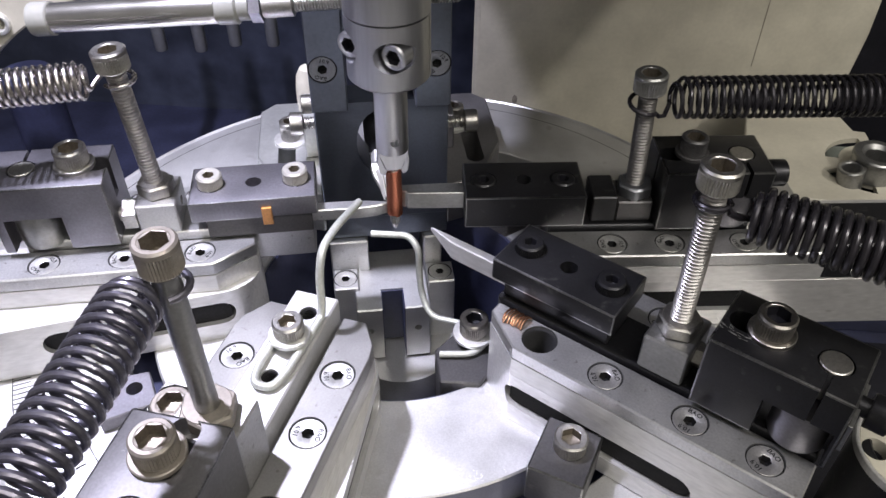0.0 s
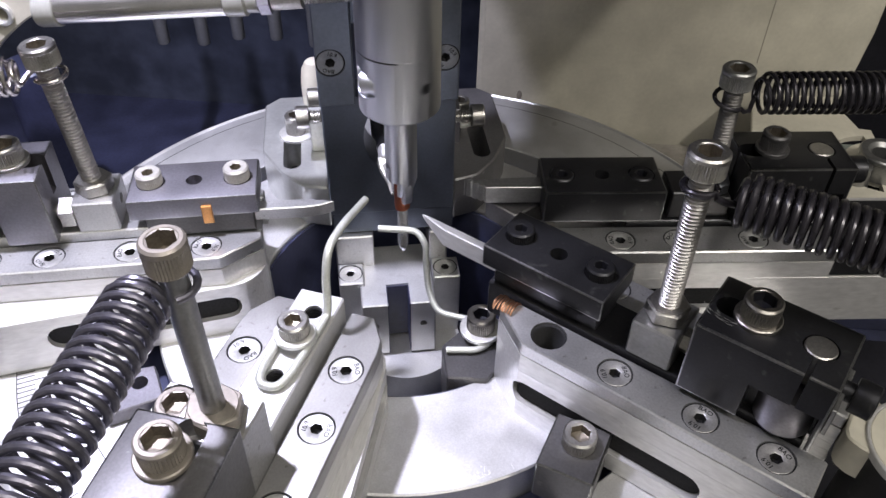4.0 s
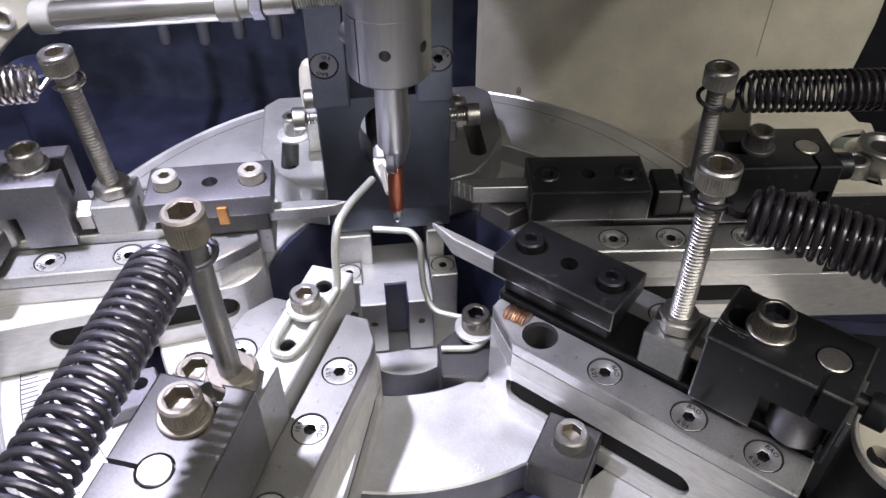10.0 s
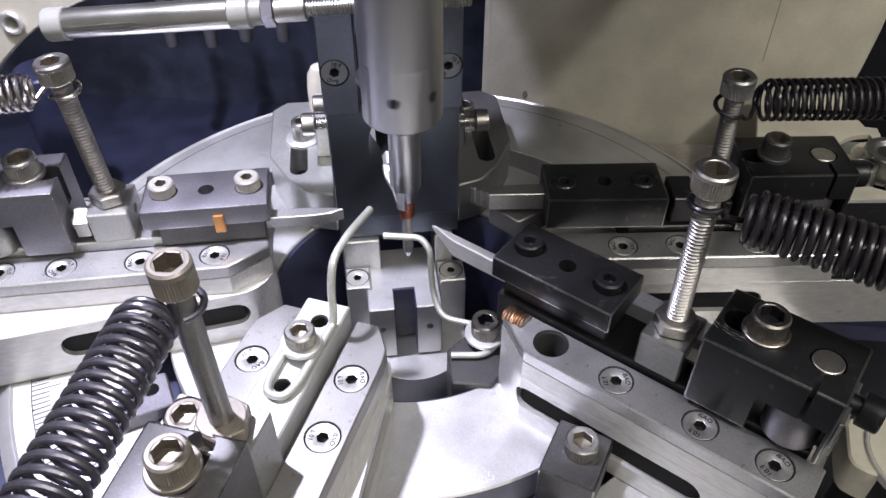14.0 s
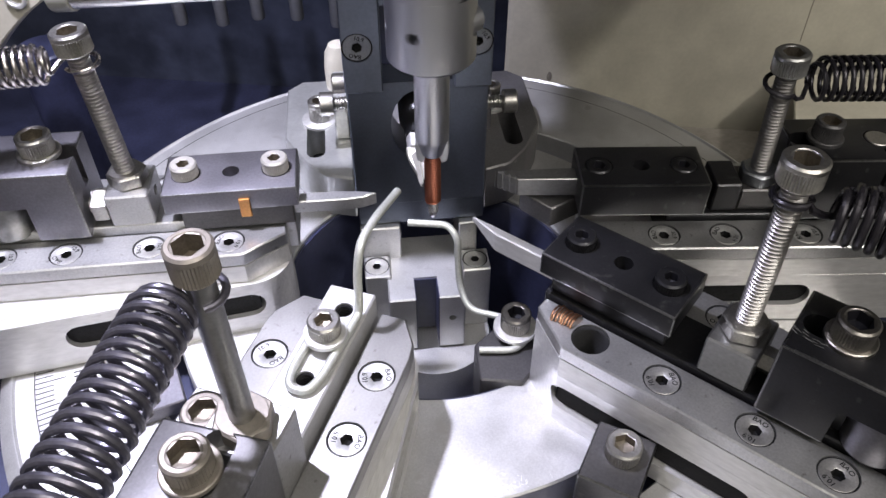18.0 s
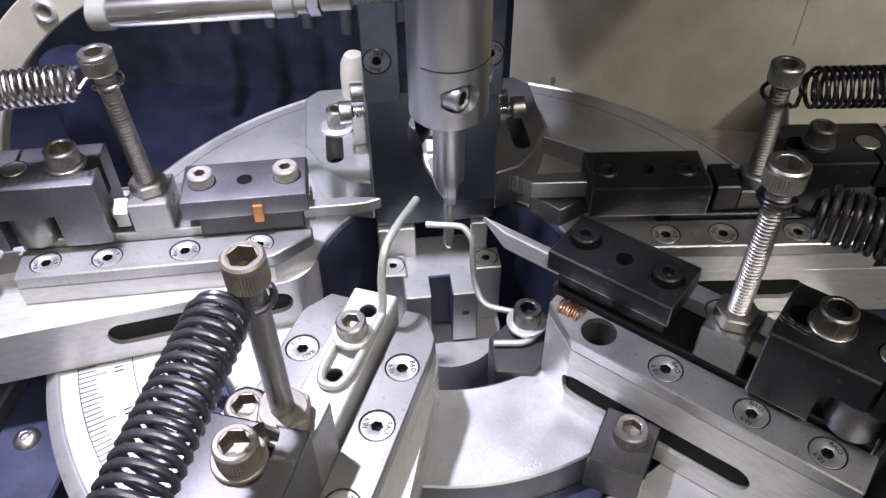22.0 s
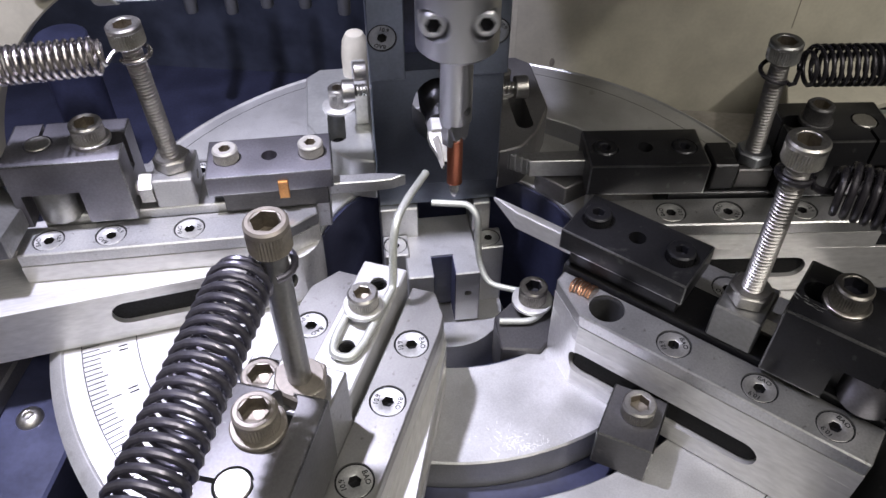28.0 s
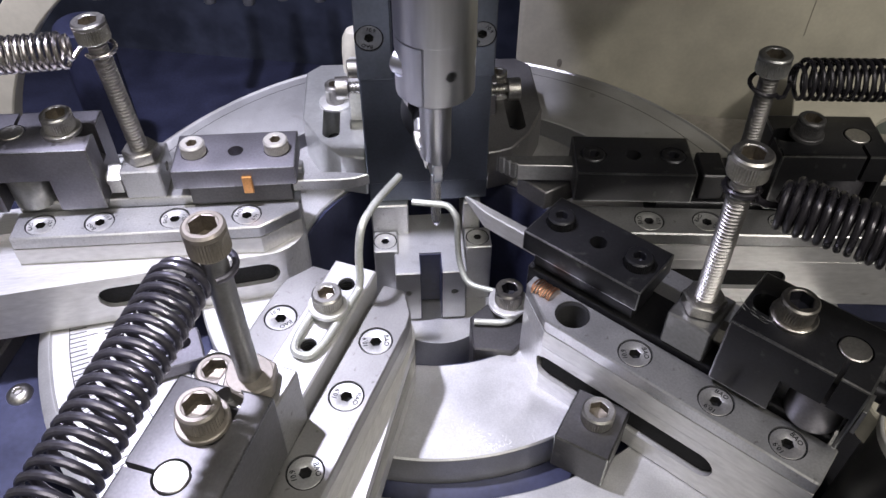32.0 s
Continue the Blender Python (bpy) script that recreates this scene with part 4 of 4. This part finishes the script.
# ---- behind the table ----
guard = thing("guard_panel", "cream painted sheet metal guard with a soft bend", "guard panel")
sheet = solid(prism, [(0, -149), (190, -149), (194, -60), (198, -36), (200.3, -12), (200.3, 300), (0, 300)], -2, 2, 0.6)
bmesh.ops.rotate(sheet, matrix=Matrix.Rotation(radians(90), 3, "X"), verts=sheet.verts)
part("sheet", sheet, CREAM, guard, "", at(26, 170, 0, 0, 0, 5.26))
part("scuff", solid(lathe, [(1.5, 0), (1.3, 0.15)], Matrix.Translation((47.4, 169.95, -51.2)) @ Matrix.Rotation(radians(90), 4, "X") @ Matrix.Scale(1.8, 4, (0, 1, 0)), 16), SCUFF, guard, "dark paint chip")
part("fold_line", solid(box, (170.0, 181.1, -30), (170.35, 181.25, 60), 0), SCUFF, guard, "thin crease")
part("flange", solid(box, (24, 168, -120), (27.5, 200, 300), 0.5), CREAM, guard)
ledge = thing("cream_base_plate", "cream painted machine plate beside the table", "machine plate")
plate_out = [(158, 84), (170, 80.6), (300, 76), (300, 127), (219, 128.6), (219.3, 138.3), (213.7, 138.9), (209.5, 157), (209.5, 168), (168, 168), (158, 120)]


def curved_slot(cx, cy, r0, r1, a0, a1):
    out = [(cx + r0 * math.cos(radians(a)), cy + r0 * math.sin(radians(a))) for a in range(a0, a1, 6)] + [(cx + r1 * math.cos(radians(a)), cy + r1 * math.sin(radians(a))) for a in range(a1, a0, -6)]
    return solid(prism, out, -60, -20, 0)


part("plate", cut(solid(prism, plate_out, -42.6, -40, 0.4), curved_slot(214.5, 111, 15, 21, 90, 170), curved_slot(214.5, 111, 18, 24.5, 196, 258)), CREAM, ledge)
part("boss", solid(lathe, [(10.4, 0), (10.4, 8.6), (11, 9.2), (11, 10.6), (10.4, 11.2), (7.4, 11.2), (5.6, 9.6), (5.2, 1)], None, 40), JAW, ledge, "turned steel boss", at(210.8, 102.5, -39.9))
part("sleeve_nut", solid(lathe, [(5.6, -6), (5.6, 6.4), (5.9, 6.8), (5.9, 7.6), (5.4, 8.0), (4.3, 8.0), (3.9, 7.4), (3.9, 1)], None, 32), JAW, ledge, "turned steel sleeve with a bright rim", at(199, 95, -40, 0, -9, 0))
# Black underlay added so the curved slots look dark.
part("plate_slot_shade", solid(box, (176, 84, -62), (300, 126, -52), 0.4), DARK, ledge, "black sheet that paints the shade in the slots")
lower_plate = thing("grey_green_plate", "grey-green painted plate behind the cream plate", "machine plate")
part("plate", solid(box, (205, 100, -66), (420, 156, -60), 0.6), GREEN, lower_plate)
part("foot", solid(box, (215, 110, -150), (410, 150, -66.2), 0.6), NAVY, lower_plate)
door = thing("dark_door", "dark blue painted door beside the cream guard", "door")
part("leaf", solid(box, (120, 212, -149), (420, 220, 300), 1), DARK, door)
side = thing("dark_side_cover", "dark cover behind the slides", "cover")
part("cover", solid(box, (-420, 300, -170), (24, 310, 320), 1), BACKING, side)
part("cover_side", solid(box, (-420, -100, -170), (-410, 300, 320), 1), NAVY, side)

# cam cup at the outer end of the front right slide and the lever that pushes the back left one
part("end_shim", solid(box, (154.2, -9, 8.5), (155.4, 7, 18), 0.2), JAW, fr, "thin bright shim")
cup = thing("cam_cup", "black cam cup with a cream top and a bright worn rim", "cam", UNIT["FR"] @ at(173.5, 11.5, 0))
part("side_wall", ring_solid(12, 16.2, -60, -0.4, 64, 0.8), BLACK, cup)
cup_top = cut(solid(lathe, [(15.4, -6), (15.4, -0.2), (15.2, 0)], None, 64), solid(lathe, [(3.4, -4.5), (3.4, 3)], Matrix.Translation((-10.3, -6.3, 0)), 28), solid(lathe, [(3.2, -4.5), (3.2, 3)], Matrix.Translation((7.0, -8.7, 0)), 28))
part("cup_top", cup_top, CREAM, cup, "cream cup top with a drilled hole")
part("rim", ring_solid(15.45, 16.5, -2.4, 0.2, 64, 0.25), STEEL, cup, "worn bright rim")
lobe = solid(prism, [(0, -9.5), (16, -9), (19.5, -7.5), (20.6, -5), (20.6, 5), (19.5, 7.5), (16, 9), (0, 9.5)], -13, -0.6, 0.6)
part("lobe", lobe, CREAM, cup, "cream cam lobe", at(0, 0, 0, 0, 0, 32))
# Black disc that paints the shade at the drilled hole's bottom.
part("hole_shade", solid(lathe, [(3.35, -5.8), (3.35, -4.2)], Matrix.Translation((-10.3, -6.3, 0)), 28), DARK, cup)
push = thing("push_lever", "grey steel push lever with a slanted nose beside the slide", "lever", UNIT["BL"])
part("lever_arm", solid(prism, [(131, -4.2), (165, -8), (170, 30), (131, 27.2)], 3.4, 12, 0.5), JAW, push)
part("nose", taper(solid(prism, [(117.3, 11), (127.2, -2.9), (130.9, -4), (130.9, 27.1), (119.2, 26.4)], 3.4, 11.9, 0.5), lambda x, y, z: (x, y, z - (max(0, 119.5 - x) * 0.8 if z > 9 else 0))), JAW, push, "slanted lever nose")

# clamp foot on the graduated disc
foot_plate = thing("clamp_foot", "dark steel clamp foot with a drilled hole on the disc", "clamp", UNIT["FL"])
part("plate", cut(solid(prism, [(63.8, -54.6), (74, -45.2), (86, -58), (76, -66), (68.9, -63)], -33.4, -28, 0.4), solid(lathe, [(2.6, -40), (2.6, -20)], Matrix.Translation((71.5, -55.2, 0)), 28)), BLUED, foot_plate)

air = thing("air_cylinder", "polished pneumatic cylinder with fittings and threaded rod", "air cylinder", at(-104, 14.3, 60, 0, -4.7, 3.9))
for name, prof, mat, x in (("barrel", [(4.5, 0), (4.7, 0.3), (4.7, 54), (4.5, 54.3)], POLISHED, 1.4), ("rear_cap", [(5.0, -5.4), (5.3, -4.7), (5.3, 1.0), (4.9, 1.3)], PLASTIC, 1.4), ("end_cap", [(5.1, 0), (5.1, 6), (4.2, 6.7), (4.2, 10.1), (3.4, 10.4)], PLASTIC, 55.8),
                           ("lock_nut", [(5.1, 0, "hex"), (5.1, 3.4, "hex"), (2.7, 3.5)], BLUED, 66.3), ("coupling", [(3.6, 0), (3.8, 0.3), (3.8, 9.5), (3.1, 9.7)], CHROME, 69.9), ("rod_thread", thread_rings(2.6, 0, 51, 0.9), CHROME, 79.8)):
    part(name, solid(lathe, prof, None, 36), mat, air, "", at(x, 0, 0, 0, 90, 0))

arch = thing("cream_frame_arch", "cream painted curved frame edge among dark covers", "frame")
arch_pts = [(165 * math.cos(radians(a)), 165 * math.sin(radians(a))) for a in range(84, 171, 3)]
arch_out = [(183 * math.cos(radians(a)), 183 * math.sin(radians(a))) for a in range(168, 83, -3)]
frame_bm = solid(prism, arch_pts + arch_out, -5, 5, 0.8)
frame_bm = cut(frame_bm, solid(lathe, [(3.4, -8), (3.4, 8)], Matrix.Translation((-100, 141, 0)), 28))
bmesh.ops.rotate(frame_bm, matrix=Matrix.Rotation(radians(90), 3, "X"), verts=frame_bm.verts)
part("edge", frame_bm, CREAM, arch, "", at(-80, 102, -125))
part("ferrule", ring_solid(3.4, 5.2, -1, 1.6, 32, 0.4), ZINC, arch, "zinc ferrule round a hole", at(-180, 96.4, 16, 90, 0, 0))

for x, z, h in ((-167, -41, 15), (-142, -38, 17), (-120, -36, 14), (-97, -34, 15), (-74, -35, 17)):
    ob = thing("hanging_tube", "grey tube end hanging among dark covers", "tube", at(x, 214, z), "hanging tubes")
    part("tube", solid(lathe, [(3.4, -h), (3.8, -h + 1), (3.8, 60), (3.2, 60.4)], None, 20), TUBE, ob)
pillar = thing("machine_pillar", "dark blue painted pillar among dark covers", "pillar", at(-215, 150, -150))
part("post", solid(lathe, [(13, 0), (14, 1), (14, 110), (13, 111)], None, 36), NAVY, pillar)


# ---- motion ----
def between(table, t):
    for (a, p), (b, q) in zip(table, table[1:]):
        if a <= t <= b:
            k = (t - a) / (b - a)
            return p + (q - p) * k
    return table[-1][1] if t > table[-1][0] else table[0][1]


# seconds and the millimetres by which each slide stands inward of its rest
SLIDE = {
    "BL": [(0, 21.4), (0.3, 13), (0.5, 4.5), (0.8, 0.4), (1, 0), (3.5, 0), (4.2, 0.6), (5.5, 2.0), (7, 2.5), (8, 3.6), (8.5, 4.9), (9, 6.6), (9.3, 16), (9.5, 21.3), (9.8, 15), (10, 6.4), (10.3, 0.8), (10.5, 0), (13.5, 0), (14, 1.7), (16.5, 2.9), (17.5, 3.6), (18, 5.1), (18.5, 6.6), (18.8, 15), (19, 21), (19.3, 18), (19.5, 11.8), (19.8, 2), (20, 0), (23, 0), (23.5, 1.5), (24.5, 1.8), (25.5, 2.1), (26.5, 3.0), (27.5, 4.8), (28, 6.4), (28.5, 20.6), (28.8, 19), (29, 12.8), (29.3, 2), (29.5, 0), (32, 0.2)],
    "BR": [(0, 23.2), (0.3, 8), (0.5, 0.7), (1, 0), (7.5, 0), (8, 0.4), (8.5, 1.6), (9, 2.9), (9.3, 12), (9.5, 21.7), (9.8, 12), (10, 2.2), (10.5, 0.1), (17, 0), (18, 1.0), (18.5, 2.5), (18.8, 11), (19, 20.3), (19.3, 14), (19.5, 5.7), (20, 0), (25.5, 0), (26.5, 0.4), (27.5, 1.1), (28, 2.6), (28.5, 16.2), (28.8, 14), (29, 6.6), (29.5, 0), (32, 0)],
    "FR": [(0, 0.1), (1.5, 0), (2, 0.9), (2.5, 0.8), (3, 1.9), (3.5, 2.7), (4, 6.7), (4.5, 5.2), (5, 1.0), (5.5, 0.6), (6, 0.1), (11, 0.1), (11.5, 0.9), (12, 0.8), (12.5, 1.7), (13, 2.7), (13.5, 7.0), (14, 4.4), (14.5, 0.8), (15.5, 0), (20.5, 0), (21, 0.8), (21.5, 0.8), (22, 1.5), (22.5, 2.5), (23, 6.8), (23.5, 5.6), (24, 1.0), (24.5, 0.3), (25, 0), (30, 0), (30.5, 0.7), (31, 0.9), (31.5, 1.5), (32, 2.3)],
    "FL": [(0, 1.8), (0.3, 8), (0.5, 15.6), (0.8, 21), (1, 22.4), (1.5, 9.8), (1.9, 0.5), (2, 0), (6, 0.2), (7.5, 1.0), (9, 1.4), (9.5, 1.9), (9.8, 6), (10, 11.8), (10.5, 22.5), (11, 9.9), (11.5, 0.5), (12, 0), (14.5, 0.3), (16.5, 1.0), (18.5, 1.6), (19, 1.6), (19.3, 3.5), (19.5, 7.2), (20, 22.6), (20.5, 10.9), (21, 0), (25.5, -0.3), (27.5, 0.9), (28.5, 1.8), (29, 6.9), (29.5, 22.3), (30, 11.8), (30.5, 0.5), (31, 0.2), (32, 0)],
}
# seconds and the millimetres by which the push lever stands outward of its innermost place
STROKE = [(-1.5, 27), (-0.5, 13.4), (0, 8.5), (0.5, 0), (1.0, 14), (1.6, 27)]
PUSH = STROKE[2:] + [(t + k, d) for k in (9.5, 19.0, 28.5) for t, d in STROKE] + [(32, 27)]
# seconds and the height of the collar's foot
RISE = [(0.6, 55.1), (0.7, 60.4), (0.8, 67.8), (0.9, 75.3), (1.0, 80.5), (1.2, 81.3), (1.9, 81.1), (2.0, 84.5), (2.1, 77.3), (2.2, 64.3), (2.3, 56.2), (2.4, 42.8), (2.6, 41.5)]
LIFT = [(0, 54.8)] + RISE + [(3, 40.5), (3.5, 40.6), (4.5, 43), (5.5, 47.4), (6, 49.2), (7, 50.2), (8, 53.0), (9, 54.9)]
LIFT += [(t + 9.55, z) for t, z in RISE] + [(13, 40.1), (14, 42.4), (15, 46), (16.5, 50.6), (17, 51.8), (18, 54.0), (19, 55.4)]
LIFT += [(t + 19.1, z) for t, z in RISE] + [(22, 39.9), (23, 41.7), (24, 46.4), (25, 50.5), (26.5, 53), (28, 54.6), (29, 54.9)]
LIFT += [(t + 28.55, z) for t, z in RISE] + [(31.5, 41), (32, 40.5)]
# seconds and the turn of the collar's first screw, right of the front
SETTLE = [(0.2, -188), (1.92, -186), (2.0, -127), (2.1, -115), (2.4, -106), (2.6, -102)]
TURN = [(0, -72)] + SETTLE + [(3, 55), (3.5, -85 + 360), (6, -25 + 5400), (7, 45 + 7200), (8, -150 + 9360), (9, 90 + 11160), (9.5, -70 + 11520)]
TURN += [(t + 9.55, a + 11520) for t, a in SETTLE if t < 2.5] + [(12, -110 + 11520), (12.6, -110 + 11520), (13, -128 + 12240), (14, 165 + 14040), (17, 30 + 19440), (18, 95 + 21240), (18.6, -20 + 22320), (19.05, -15 + 22320)]
TURN += [(t + 19.1, a + 22320) for t, a in SETTLE] + [(22, 17 + 22320), (23, -130 + 23400), (24, 50 + 25200), (25, -99 + 27000), (28, -39 + 32400), (28.5, -165 + 33480)]
TURN += [(t + 28.55, a + 33480) for t, a in SETTLE] + [(32, -160 + 34200)]
# seconds and the length of coil that stands out of the sleeve
WOUND = [(0, 17.8), (0.7, 17.8), (0.9, -9), (3.6, -9), (4, 4.5), (5.5, 10.2), (6, 12.2), (7, 13.3), (8, 16.0), (9, 17.8), (10.2, 17.8), (10.4, -9), (13.3, -9), (14, 5.4), (15, 9), (16.5, 13.6), (17, 14.8), (18, 17.0), (19, 17.8), (19.7, 17.8), (19.9, -9), (23, -9), (23.4, 5), (24, 9.2), (25, 13.3), (26.5, 16), (28, 17.8), (29.2, 17.8), (29.4, -9), (32, -9)]


def motions():
    home = {"FR": fr, "BR": br, "BL": bl, "FL": fl}
    for unit, ob in home.items():
        walk(ob, [(t, UNIT[unit] @ at(-d, 0, 0)) for t, d in SLIDE[unit]])
    walk(push, [(t, UNIT["BL"] @ at(d, 0, 0)) for t, d in PUSH])
    for ob, unit, local in springs:
        walk(ob, [(t, UNIT[unit] @ at(-d, 0, 0) @ local) for t, d in SLIDE[unit]])
    walk(cup, [(t, UNIT["FR"] @ at(173.5, 11.5, 0, 0, 0, 37.7 * t)) for t in range(33)])
    walk(ends, [(t, UNIT["FR"] @ at(-d, 0, 0)) for t, d in SLIDE["FR"]])
    times = [k / 30 for k in range(30 * 32 + 1)]
    rows, wound = [], []
    for t in times:
        m = at(AX, 0, between(LIFT, t), 0, 0, between(TURN, t))
        rows.append((t, m))
        wound.append((t, m @ at(0, 0, -34.6 - between(WOUND, t))))
    walk(spindle, rows)
    walk(coil, wound)


motions()
